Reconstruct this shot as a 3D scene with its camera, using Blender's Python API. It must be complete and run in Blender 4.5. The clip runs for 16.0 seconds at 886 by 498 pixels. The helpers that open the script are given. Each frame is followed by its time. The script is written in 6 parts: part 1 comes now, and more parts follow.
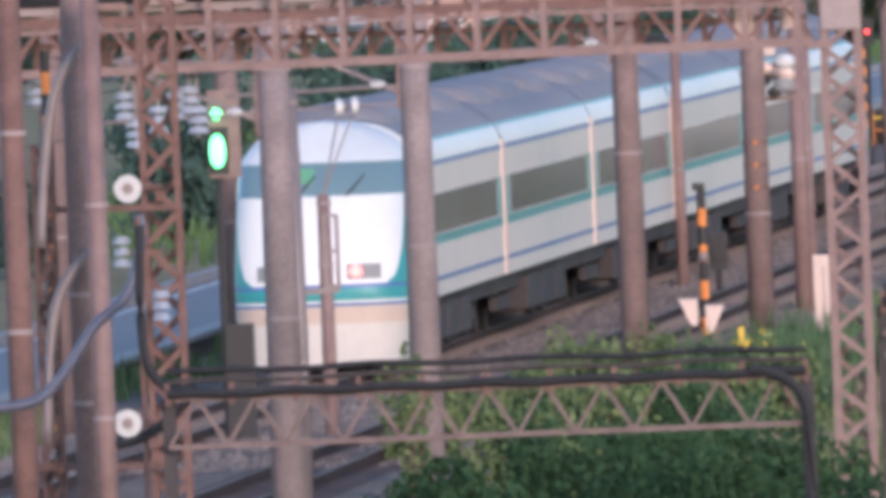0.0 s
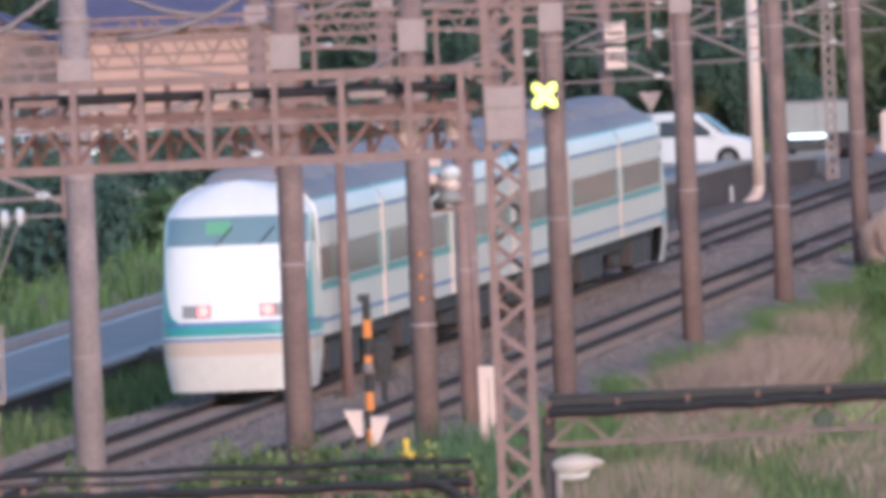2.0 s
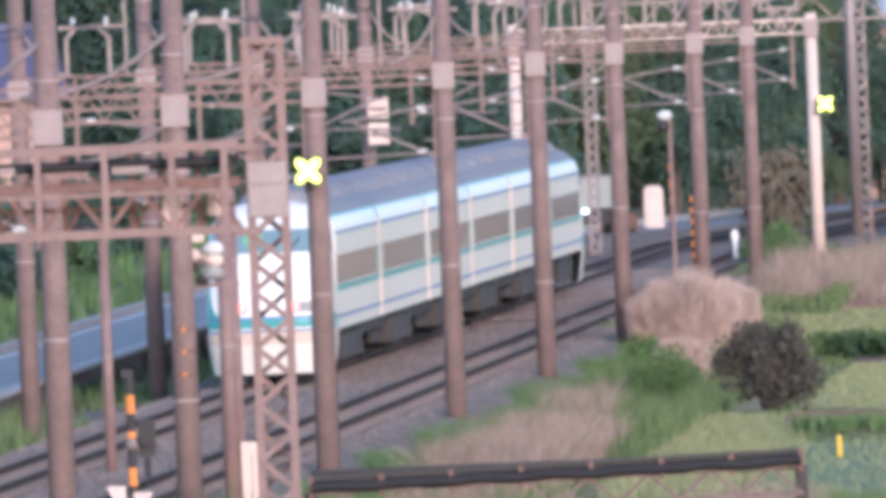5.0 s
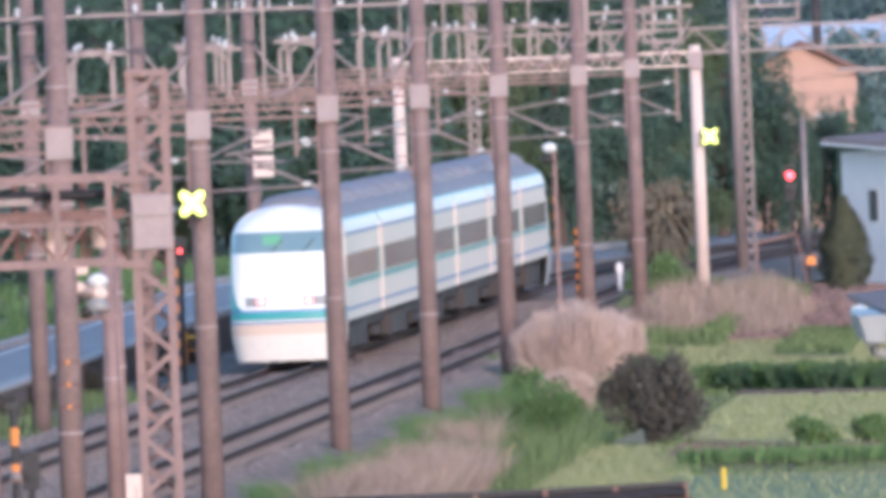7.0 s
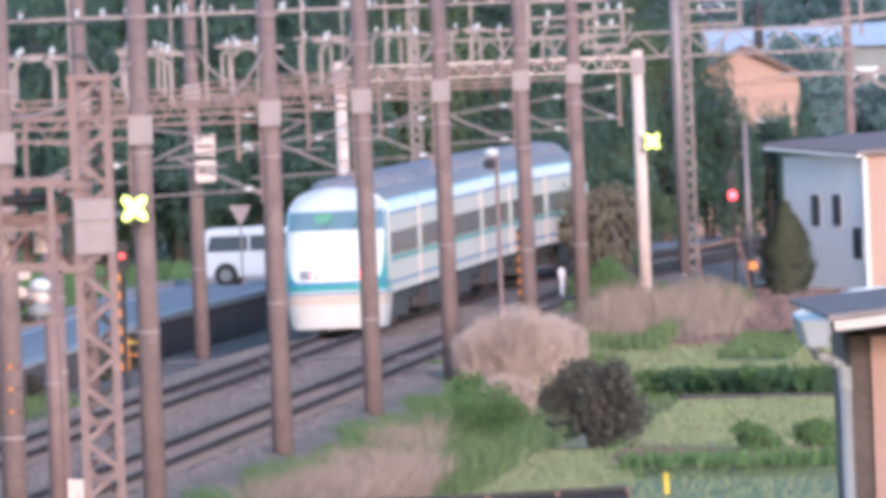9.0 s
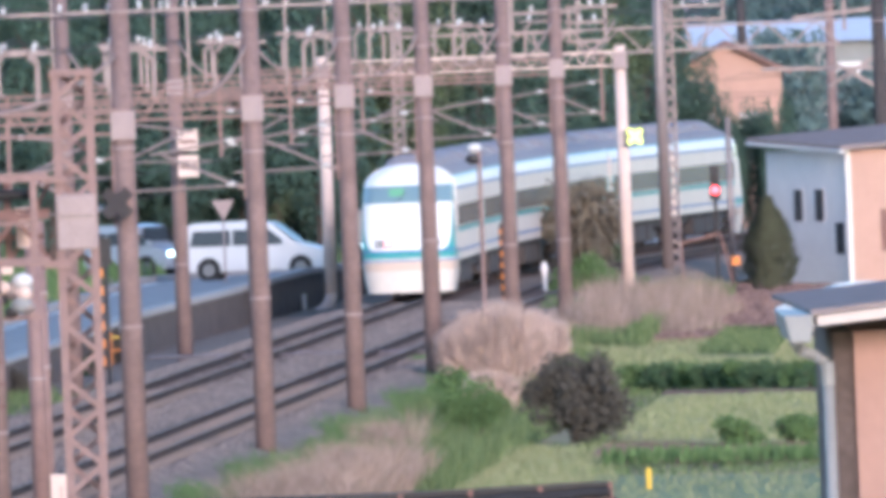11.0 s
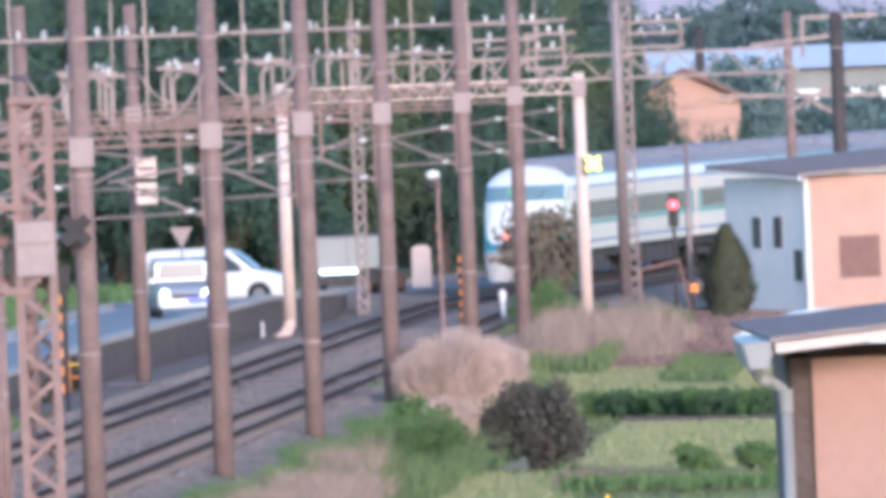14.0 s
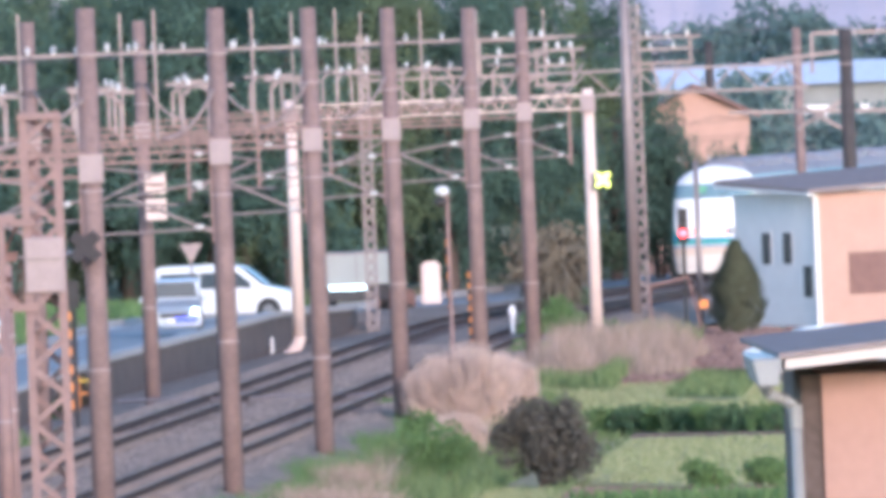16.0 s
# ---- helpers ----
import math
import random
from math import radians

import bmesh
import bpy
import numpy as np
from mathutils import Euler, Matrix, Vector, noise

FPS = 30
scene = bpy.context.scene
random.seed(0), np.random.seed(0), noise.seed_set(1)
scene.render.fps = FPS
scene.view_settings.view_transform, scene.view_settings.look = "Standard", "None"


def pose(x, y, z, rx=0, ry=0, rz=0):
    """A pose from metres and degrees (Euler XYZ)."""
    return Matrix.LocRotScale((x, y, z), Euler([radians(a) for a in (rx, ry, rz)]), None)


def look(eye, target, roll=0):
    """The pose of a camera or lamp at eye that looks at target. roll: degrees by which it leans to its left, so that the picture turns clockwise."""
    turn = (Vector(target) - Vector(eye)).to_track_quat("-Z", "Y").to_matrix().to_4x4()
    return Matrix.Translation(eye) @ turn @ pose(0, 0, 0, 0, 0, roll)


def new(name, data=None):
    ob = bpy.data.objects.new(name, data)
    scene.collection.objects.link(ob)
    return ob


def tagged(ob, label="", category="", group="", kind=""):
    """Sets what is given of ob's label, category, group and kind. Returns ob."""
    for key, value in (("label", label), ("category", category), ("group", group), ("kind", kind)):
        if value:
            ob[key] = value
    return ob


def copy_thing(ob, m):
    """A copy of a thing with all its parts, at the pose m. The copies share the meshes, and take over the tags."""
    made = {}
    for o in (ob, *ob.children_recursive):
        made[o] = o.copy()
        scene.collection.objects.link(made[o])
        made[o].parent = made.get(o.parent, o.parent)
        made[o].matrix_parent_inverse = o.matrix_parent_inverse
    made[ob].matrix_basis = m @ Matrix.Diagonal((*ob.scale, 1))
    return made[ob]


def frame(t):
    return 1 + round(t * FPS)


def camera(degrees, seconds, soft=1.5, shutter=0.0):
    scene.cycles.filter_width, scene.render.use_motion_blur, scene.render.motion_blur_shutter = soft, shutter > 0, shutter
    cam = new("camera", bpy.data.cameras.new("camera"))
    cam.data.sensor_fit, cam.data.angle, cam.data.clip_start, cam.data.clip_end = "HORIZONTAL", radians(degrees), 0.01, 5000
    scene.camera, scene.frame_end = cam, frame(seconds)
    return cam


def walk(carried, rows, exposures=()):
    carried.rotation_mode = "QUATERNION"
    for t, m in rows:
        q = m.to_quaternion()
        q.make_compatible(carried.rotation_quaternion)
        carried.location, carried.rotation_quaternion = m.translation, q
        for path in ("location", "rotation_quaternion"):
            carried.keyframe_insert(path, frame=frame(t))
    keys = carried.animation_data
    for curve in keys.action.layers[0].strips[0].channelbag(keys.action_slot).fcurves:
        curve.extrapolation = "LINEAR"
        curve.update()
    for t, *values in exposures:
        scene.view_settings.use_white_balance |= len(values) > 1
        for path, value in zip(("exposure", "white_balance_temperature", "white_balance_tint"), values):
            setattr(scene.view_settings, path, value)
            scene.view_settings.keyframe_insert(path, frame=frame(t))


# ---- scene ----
EYE = (0.0, 0.0, 9.0)
# seconds, and where the sight line meets the plane 500 m ahead (x, z)
SIGHT = (
    (0.0, -17.129, -1.799),
    (0.5, -14.571, -0.258),
    (1.0, -12.007, -0.168),
    (1.5, -10.406, 0.366),
    (2.0, -8.773, 0.620),
    (2.5, -7.452, 1.123),
    (3.0, -6.280, 1.076),
    (3.5, -5.563, 1.389),
    (4.0, -5.067, 1.496),
    (4.5, -4.026, 1.903),
    (4.7, -3.466, 2.051),
    (6.8, -0.656, 2.942),
    (7.0, 0.004, 2.938),
    (7.5, 0.378, 2.795),
    (8.0, 1.057, 2.704),
    (8.2, 1.218, 2.946),
    (10.5, 1.646, 3.020),
    (11.0, 1.853, 2.863),
    (11.5, 1.696, 2.666),
    (12.0, 1.907, 3.138),
    (12.5, 2.352, 3.600),
    (13.0, 2.866, 3.580),
    (13.5, 2.958, 3.789),
    (14.0, 2.902, 3.493),
    (14.5, 2.983, 3.351),
    (15.0, 2.784, 3.732),
    (15.5, 2.768, 3.871),
    (16.0, 2.684, 3.897),
)
cam = camera(2.5, 16.0, soft=5.6)
walk(cam, [(t, look(EYE, (x, 500.0, z), -2.29)) for t, x, z in SIGHT], [(0.0, 0.98, 5820, 11), (0.5, 0.97, 5820, 11), (1.5, 0.88, 5820, 11), (2.5, 1.08, 5800, 11), (3.5, 1.10, 5750, 10.5), (4.5, 1.33, 5700, 9.5), (7.0, 1.33, 5620, 9), (8.0, 1.42, 5600, 9), (10.5, 1.41, 5570, 8.5), (13.0, 1.43, 5530, 8), (16.0, 1.55, 5500, 7.5)])

# ---- light: a low sun behind the camera, thin evening cloud ----
world = bpy.data.worlds.new("evening_sky")
scene.world = world
world.use_nodes = True
wn = world.node_tree
sky = wn.nodes.new("ShaderNodeTexSky")
sky.sky_type, sky.sun_disc = "NISHITA", False
sky.sun_elevation, sky.sun_rotation = radians(14), radians(162)
sky.dust_density, sky.air_density, sky.ozone_density = 0.6, 0.9, 2.2
bg = wn.nodes["Background"]
wn.links.new(sky.outputs[0], bg.inputs[0])
bg.inputs[1].default_value = 0.15
sun = new("sun", bpy.data.lights.new("sun", "SUN"))
sun.data.energy, sun.data.angle, sun.data.color = 1.2, radians(10), (1.0, 0.74, 0.64)
sun.matrix_world = look((52, -161, 42), (0, 0, 0))

# ---- materials ----
def mat(name, col, rough=0.7, metal=0.0, var=0.25, size=1.0, bump=0.2, spec=0.3, per_piece=0.0, stain=None):
    m = bpy.data.materials.new(name)
    m.use_nodes = True
    n, l = m.node_tree.nodes, m.node_tree.links
    b = n["Principled BSDF"]
    b.inputs["Roughness"].default_value, b.inputs["Metallic"].default_value = rough, metal
    b.inputs["Specular IOR Level"].default_value = spec
    tc = n.new("ShaderNodeTexCoord")
    n1, n2 = n.new("ShaderNodeTexNoise"), n.new("ShaderNodeTexNoise")
    n1.inputs["Scale"].default_value, n2.inputs["Scale"].default_value = 1.3 / size, 11.0 / size
    n1.inputs["Detail"].default_value, n2.inputs["Detail"].default_value = 4, 6
    mix = n.new("ShaderNodeMath")
    mix.operation = "ADD"
    for i, t in enumerate((n1, n2)):
        l.new(tc.outputs["Object"], t.inputs["Vector"])
        l.new(t.outputs["Fac"], mix.inputs[i])
    if per_piece:
        ob = n.new("ShaderNodeObjectInfo")
        mul = n.new("ShaderNodeMath")
        mul.operation = "MULTIPLY_ADD"
        mul.inputs[1].default_value = per_piece
        l.new(ob.outputs["Random"], mul.inputs[0])
        l.new(mix.outputs[0], mul.inputs[2])
        mix = mul
    ramp = n.new("ShaderNodeMapRange")
    ramp.inputs["From Min"].default_value, ramp.inputs["From Max"].default_value = 0.6, 1.4 + per_piece
    l.new(mix.outputs[0], ramp.inputs["Value"])
    cm = n.new("ShaderNodeMix")
    cm.data_type = "RGBA"
    lo = [c * (1 - var) for c in col] if stain is None else stain
    hi = [min(1, c * (1 + var * 0.6)) for c in col]
    cm.inputs["A"].default_value, cm.inputs["B"].default_value = (*lo, 1), (*hi, 1)
    l.new(ramp.outputs[0], cm.inputs["Factor"])
    l.new(cm.outputs["Result"], b.inputs["Base Color"])
    if bump:
        bp = n.new("ShaderNodeBump")
        bp.inputs["Strength"].default_value, bp.inputs["Distance"].default_value = bump, 0.02 * size
        l.new(n2.outputs["Fac"], bp.inputs["Height"])
        l.new(bp.outputs[0], b.inputs["Normal"])
    return m


def pieces(name, lo, hi, rough=0.95):
    """A material that differs from loose piece to loose piece."""
    m = mat(name, hi, rough, var=0.3, size=0.1, bump=0.3)
    n, l = m.node_tree.nodes, m.node_tree.links
    g, mx = n.new("ShaderNodeNewGeometry"), n.new("ShaderNodeMix")
    mx.data_type = "RGBA"
    mx.inputs["A"].default_value, mx.inputs["B"].default_value = (*lo, 1), (*hi, 1)
    l.new(g.outputs["Random Per Island"], mx.inputs["Factor"])
    l.new(mx.outputs["Result"], n["Principled BSDF"].inputs["Base Color"])
    return m


def glow(name, col, power):
    m = bpy.data.materials.new(name)
    m.use_nodes = True
    b = m.node_tree.nodes["Principled BSDF"]
    b.inputs["Base Color"].default_value = (*[c * 0.5 for c in col], 1)
    b.inputs["Emission Color"].default_value = (*col, 1)
    b.inputs["Emission Strength"].default_value = power
    return m


def dark_glass(name, col, rough=0.08):
    m = bpy.data.materials.new(name)
    m.use_nodes = True
    b = m.node_tree.nodes["Principled BSDF"]
    b.inputs["Base Color"].default_value = (*col, 1)
    b.inputs["Roughness"].default_value = rough
    b.inputs["Specular IOR Level"].default_value = 0.5
    b.inputs["Coat Weight"].default_value = 0.15
    return m


M_CONC = mat("weathered_concrete_pole", (0.245, 0.165, 0.15), 0.85, var=0.35, size=0.6)
M_STEEL = mat("pink_grey_painted_steel", (0.265, 0.165, 0.147), 0.6, var=0.35, size=0.3, spec=0.4)
M_RUST = mat("rusty_brown_steel", (0.215, 0.118, 0.098), 0.75, var=0.4, size=0.3)
M_GANTRY = mat("brown_painted_gantry_steel", (0.215, 0.145, 0.13), 0.7, var=0.35, size=0.3)
M_GALV = mat("galvanised_steel", (0.285, 0.225, 0.215), 0.5, 0.3, var=0.2, size=0.3)
M_PALE = mat("pale_painted_steel", (0.70, 0.53, 0.46), 0.55, var=0.15, size=0.6)
M_BOX = mat("pale_grey_plate", (0.36, 0.275, 0.265), 0.6, var=0.2, size=0.4)
M_BLACK = mat("black_rubber_cable", (0.028, 0.026, 0.028), 0.6, var=0.4, size=0.2)
M_PORC = mat("white_porcelain", (0.62, 0.60, 0.59), 0.25, var=0.1, size=0.1, bump=0)
M_BALLAST = mat("brown_grey_ballast", (0.30, 0.235, 0.195), 0.95, var=0.6, size=0.7, bump=0.9, spec=0.0)
M_RAIL = mat("rusty_rail", (0.075, 0.05, 0.043), 0.85, 0.0, var=0.4, size=0.3, spec=0.1)
M_RAILTOP = mat("polished_rail_top", (0.15, 0.11, 0.095), 0.6, 0.1, var=0.2, size=0.3, spec=0.2)
M_SLEEPER = mat("concrete_sleeper", (0.29, 0.225, 0.19), 0.9, var=0.4, size=0.3, spec=0.0)
M_ASPH = mat("worn_asphalt", (0.30, 0.29, 0.285), 0.85, var=0.25, size=1.0, spec=0.2)
# retaining wall and footing concrete; also the painted shade on the near house
M_WALLC = mat("stained_concrete_and_wall_shade", (0.125, 0.092, 0.08), 0.9, var=0.45, size=0.8)
M_KERB = mat("pale_concrete_kerb", (0.42, 0.38, 0.36), 0.9, var=0.25, size=0.5)
M_SOIL = mat("red_brown_soil", (0.25, 0.155, 0.125), 0.95, var=0.35, size=1.0, bump=0.6, spec=0.0)
M_GROUND = mat("mixed_grass_and_soil", (0.30, 0.275, 0.15), 0.95, var=0.5, size=3.0, bump=0.6, stain=(0.27, 0.20, 0.145), spec=0.0)
M_FIELD = mat("young_green_crop", (0.34, 0.35, 0.17), 0.95, var=0.4, size=2.5, bump=0.6, stain=(0.30, 0.24, 0.17), spec=0.0)
M_PADDY = mat("wet_paddy_mud", (0.28, 0.31, 0.18), 0.7, var=0.3, size=2.0, spec=0.0)
M_LEAF = mat("green_leaves", (0.095, 0.155, 0.07), 0.7, var=0.5, size=0.8, bump=0)
M_LEAFL = mat("light_green_weed", (0.12, 0.19, 0.065), 0.7, var=0.45, size=0.8, bump=0)
# dark green lifted and blued to include the haze over the wood
M_LEAFD = mat("hazed_dark_green_leaves", (0.086, 0.138, 0.108), 0.8, var=0.5, size=2.0, bump=0, spec=0.1)
M_WOODL = mat("olive_wood_leaves", (0.115, 0.150, 0.085), 0.8, var=0.5, size=2.0, bump=0, spec=0.1)
# deep green darkened for the shade among the gantry bushes
M_HEDGE = mat("shaded_deep_green_leaves", (0.045, 0.088, 0.04), 0.75, var=0.5, size=0.8, bump=0, spec=0.1)
# evening haze over the ridge is put into this lavender
M_RIDGE = mat("haze_coloured_far_ridge", (0.62, 0.50, 0.50), 0.95, var=0.12, size=30.0, bump=0, spec=0.0)
M_ROOFV = mat("violet_blue_roof_tiles", (0.12, 0.115, 0.19), 0.7, var=0.25, size=0.6)
M_DRY = pieces("pinkish_dry_grass", (0.19, 0.15, 0.105), (0.50, 0.35, 0.29))
M_CONIFER = mat("olive_green_needles", (0.135, 0.142, 0.095), 0.8, var=0.5, size=0.4, bump=0)
M_LEAFO = mat("olive_brown_leaves", (0.105, 0.092, 0.075), 0.75, var=0.5, size=1.0, bump=0)
M_PAMPAS = mat("dry_pampas_straw", (0.58, 0.435, 0.37), 0.9, var=0.35, size=0.8, bump=0)
M_BARK = mat("brown_bark", (0.12, 0.085, 0.07), 0.9, var=0.4, size=0.3)
M_WHITE = mat("white_train_paint", (0.82, 0.79, 0.77), 0.45, var=0.05, size=2.0, bump=0, spec=0.25)
M_SKIRT = mat("warm_white_train_skirt", (0.70, 0.62, 0.56), 0.4, var=0.08, size=1.5, bump=0, spec=0.4)
M_LEAFS = mat("brown_olive_fronds", (0.20, 0.165, 0.12), 0.8, var=0.5, size=0.8, bump=0)
M_BEDDARK = mat("rust_stained_ballast", (0.20, 0.145, 0.125), 0.95, var=0.5, size=0.6, bump=0.9, spec=0.0)
M_CREAM = mat("warm_ivory_train_paint", (0.74, 0.64, 0.575), 0.4, var=0.08, size=2.0, bump=0, spec=0.4)
M_SILL = mat("peach_beige_sill_paint", (0.64, 0.49, 0.40), 0.45, var=0.08, size=1.0, bump=0)
M_POLEN = mat("pale_grey_concrete_pole", (0.31, 0.24, 0.235), 0.85, var=0.35, size=0.6)
M_TEAL = mat("jade_green_train_stripe", (0.06, 0.32, 0.32), 0.35, var=0.1, size=1.0, bump=0)
M_JADEP = mat("greyed_jade_paint", (0.17, 0.37, 0.35), 0.4, var=0.1, size=1.0, bump=0)
M_BLUE = mat("blue_train_stripe", (0.10, 0.17, 0.38), 0.4, var=0.1, size=1.0, bump=0)
M_ROOF = mat("grey_train_roof", (0.31, 0.275, 0.285), 0.7, var=0.2, size=0.8)
M_UNDER = mat("dark_underframe", (0.075, 0.062, 0.060), 0.8, var=0.4, size=0.4)
M_JOIN = mat("pale_pink_door_edge", (0.85, 0.62, 0.52), 0.35, var=0.05, size=1.0, bump=0)
M_TGLASS = mat("train_window_glass", (0.20, 0.20, 0.195), 0.15, var=0.45, size=0.5, bump=0, spec=0.5, per_piece=0.9)
# base colour lightened to blue-green for the sky mirrored in the glass
M_SCREEN = dark_glass("sky_tinted_windscreen", (0.20, 0.29, 0.32), 0.15)
M_CARW = mat("white_car_paint", (0.66, 0.635, 0.63), 0.25, var=0.03, size=2.0, bump=0, spec=0.6)
M_CARS = mat("silver_car_paint", (0.40, 0.42, 0.46), 0.3, 0.3, var=0.05, size=2.0, bump=0, spec=0.6)
M_TYRE = mat("black_tyre", (0.025, 0.025, 0.025), 0.85, var=0.2, size=0.2)
M_RIM = mat("alloy_rim", (0.22, 0.21, 0.21), 0.4, 0.6, var=0.1, size=0.2, bump=0)
M_CGLASS = dark_glass("car_window_glass", (0.03, 0.033, 0.038), 0.3)
M_HOUSEB = mat("blue_grey_house_wall", (0.74, 0.71, 0.68), 0.85, var=0.1, size=1.0)
M_HOUSEP = mat("peach_house_wall", (0.50, 0.315, 0.25), 0.85, var=0.1, size=1.0)
M_HOUSEN = mat("rose_peach_render", (0.40, 0.24, 0.195), 0.9, var=0.1, size=1.0)
M_ROOFT = mat("grey_brown_roof", (0.30, 0.24, 0.225), 0.95, spec=0.02, var=0.3, size=0.4)
M_TRIM = mat("white_fascia", (0.74, 0.68, 0.66), 0.5, var=0.08, size=0.5)
M_GUTTER = mat("grey_gutter_plastic", (0.29, 0.285, 0.28), 0.45, var=0.15, size=0.3)
M_WINB = mat("brown_shutter", (0.22, 0.12, 0.10), 0.6, var=0.2, size=0.4)
M_ORANGE = mat("orange_post_paint", (0.75, 0.25, 0.06), 0.5, var=0.1, size=0.3, bump=0)
M_INK = mat("black_post_paint", (0.04, 0.035, 0.034), 0.5, var=0.1, size=0.3, bump=0)
M_YEL = mat("yellow_paint", (0.80, 0.52, 0.06), 0.5, var=0.1, size=0.3, bump=0)
M_CASE = mat("dull_brown_lamp_case", (0.055, 0.047, 0.047), 0.8, var=0.2, size=0.3)
M_LAMP = mat("beige_lamp_shell", (0.56, 0.47, 0.42), 0.5, var=0.12, size=0.2, bump=0)
M_HALL = mat("grey_hall_cladding", (0.27, 0.265, 0.255), 0.8, var=0.2, size=2.0)
M_DULL = mat("dull_beige_panel", (0.40, 0.38, 0.34), 0.7, var=0.12, size=1.0)
M_STONE = pieces("ballast_stones", (0.15, 0.115, 0.10), (0.34, 0.27, 0.235))
M_CLOD = pieces("soil_clods", (0.15, 0.09, 0.075), (0.29, 0.185, 0.15))
M_CROP = pieces("young_crop_leaves", (0.18, 0.22, 0.09), (0.36, 0.34, 0.19))
M_WEED = pieces("weed_leaves", (0.075, 0.12, 0.045), (0.20, 0.235, 0.10))
M_FAR = mat("pale_blue_far_roof", (0.28, 0.36, 0.52), 0.7, var=0.1, size=3.0, bump=0)
# bluish, lightened leaf colour that paints in the haze of distance
M_HILL = mat("haze_tinted_far_wood", (0.125, 0.18, 0.175), 0.95, var=0.3, size=8.0, bump=0, spec=0.0)
M_CABLE = mat("dark_blue_grey_cable", (0.12, 0.12, 0.165), 0.35, var=0.2, size=0.2, bump=0, spec=0.5)
M_STRING = mat("blue_grey_porcelain", (0.36, 0.38, 0.44), 0.4, var=0.15, size=0.1, bump=0)
G_FLASH = glow("bright_red_lamp", (1.0, 0.05, 0.06), 4.2)
G_RED = glow("red_lamp", (1.0, 0.05, 0.045), 3)
G_TAIL = glow("tail_lamp", (1.0, 0.13, 0.11), 3)
G_YEL = glow("yellow_signal_lamp", (0.88, 0.93, 0.17), 1.4)
G_GRN = glow("green_signal_lamp", (0.2, 1.0, 0.35), 2.4)
G_WHT = glow("white_head_lamp", (0.75, 0.97, 1.0), 1.8)
# glow that stands for a blue reflection on the small van
G_BLU = glow("blue_lamp", (0.05, 0.06, 1.0), 1.3)
G_CAR = glow("car_head_lamp", (0.80, 1.0, 0.92), 4)
G_DEST = glow("green_display", (0.25, 0.6, 0.35), 0.12)

# ---- building blocks ----
def link(name, bm, material, parent=None, label="", smooth=False):
    me = bpy.data.meshes.new(name)
    bm.to_mesh(me)
    bm.free()
    me.materials.append(material)
    if smooth:
        for p in me.polygons:
            p.use_smooth = True
    ob = new(name, me)
    ob.parent = parent
    if label:
        ob["label"] = label
    return ob


def part(name, bm, material, parent, label="", smooth=False):
    return link(name, bm, material, parent, label, smooth)


def thing(name, at, label, category, group="", kind=""):
    ob = new(name)
    ob.location = at
    ob.empty_display_size = 0.2
    return tagged(ob, label, category, group, kind)


def box(bm, lo, hi, m=None):
    c = [(a + b) / 2 for a, b in zip(lo, hi)]
    s = [abs(b - a) for a, b in zip(lo, hi)]
    mm = Matrix.Translation(c) @ Matrix.Diagonal((*s, 1))
    bmesh.ops.create_cube(bm, size=1, matrix=(m @ mm) if m else mm)
    return bm


def along(a, b):
    a, b = Vector(a), Vector(b)
    return Matrix.Translation((a + b) / 2) @ (b - a).to_track_quat("Z", "Y").to_matrix().to_4x4(), (b - a).length


def bar(bm, a, b, w, d=None):
    """A square bar from a to b."""
    m, n = along(a, b)
    bmesh.ops.create_cube(bm, size=1, matrix=m @ Matrix.Diagonal((w, d or w, n, 1)))
    return bm


def rod(bm, a, b, r, r2=None, seg=10):
    """A round bar from a to b, which may taper."""
    m, n = along(a, b)
    bmesh.ops.create_cone(bm, cap_ends=True, segments=seg, radius1=r, radius2=r if r2 is None else r2, depth=n, matrix=m)
    return bm


def ball(bm, c, r, seg=10, squash=(1, 1, 1)):
    bmesh.ops.create_uvsphere(bm, u_segments=seg, v_segments=max(5, seg // 2 + 1), radius=r,
                              matrix=Matrix.Translation(c) @ Matrix.Diagonal((*squash, 1)))
    return bm


def B():
    return bmesh.new()


def tube(bm, pts, r, seg=8):
    """One continuous round cable through points; r may be a list."""
    pts = [Vector(p) for p in pts]
    rings = []
    for i, p in enumerate(pts):
        d = (pts[min(i + 1, len(pts) - 1)] - pts[max(i - 1, 0)]).normalized()
        q = d.to_track_quat("Z", "Y").to_matrix()
        k = r[i] if isinstance(r, (list, tuple)) else r
        rings.append([bm.verts.new(p + q @ Vector((k * math.cos(a * 6.2832 / seg), k * math.sin(a * 6.2832 / seg), 0))) for a in range(seg)])
    for a, b in zip(rings, rings[1:]):
        for k in range(seg):
            bm.faces.new((a[k], a[(k + 1) % seg], b[(k + 1) % seg], b[k]))
    bm.faces.new(rings[0][::-1])
    bm.faces.new(rings[-1])
    return bm


def smooth_path(pts, n=6):
    """More points along a smooth line through the given ones."""
    pts = [Vector(p) for p in pts]
    out = []
    for i in range(len(pts) - 1):
        a, b, c, d = pts[max(i - 1, 0)], pts[i], pts[i + 1], pts[min(i + 2, len(pts) - 1)]
        for k in range(n):
            t = k / n
            out.append(0.5 * ((2 * b) + (c - a) * t + (2 * a - 5 * b + 4 * c - d) * t * t + (3 * b - a - 3 * c + d) * t ** 3))
    return out + [pts[-1]]


# ---- the line: two tracks, straight, then bending to the right ----
def line_x(y):
    x = -13.2 + 0.0497 * (y - 326)
    return x + (y - 640) ** 2 / 1780 if y > 640 else x


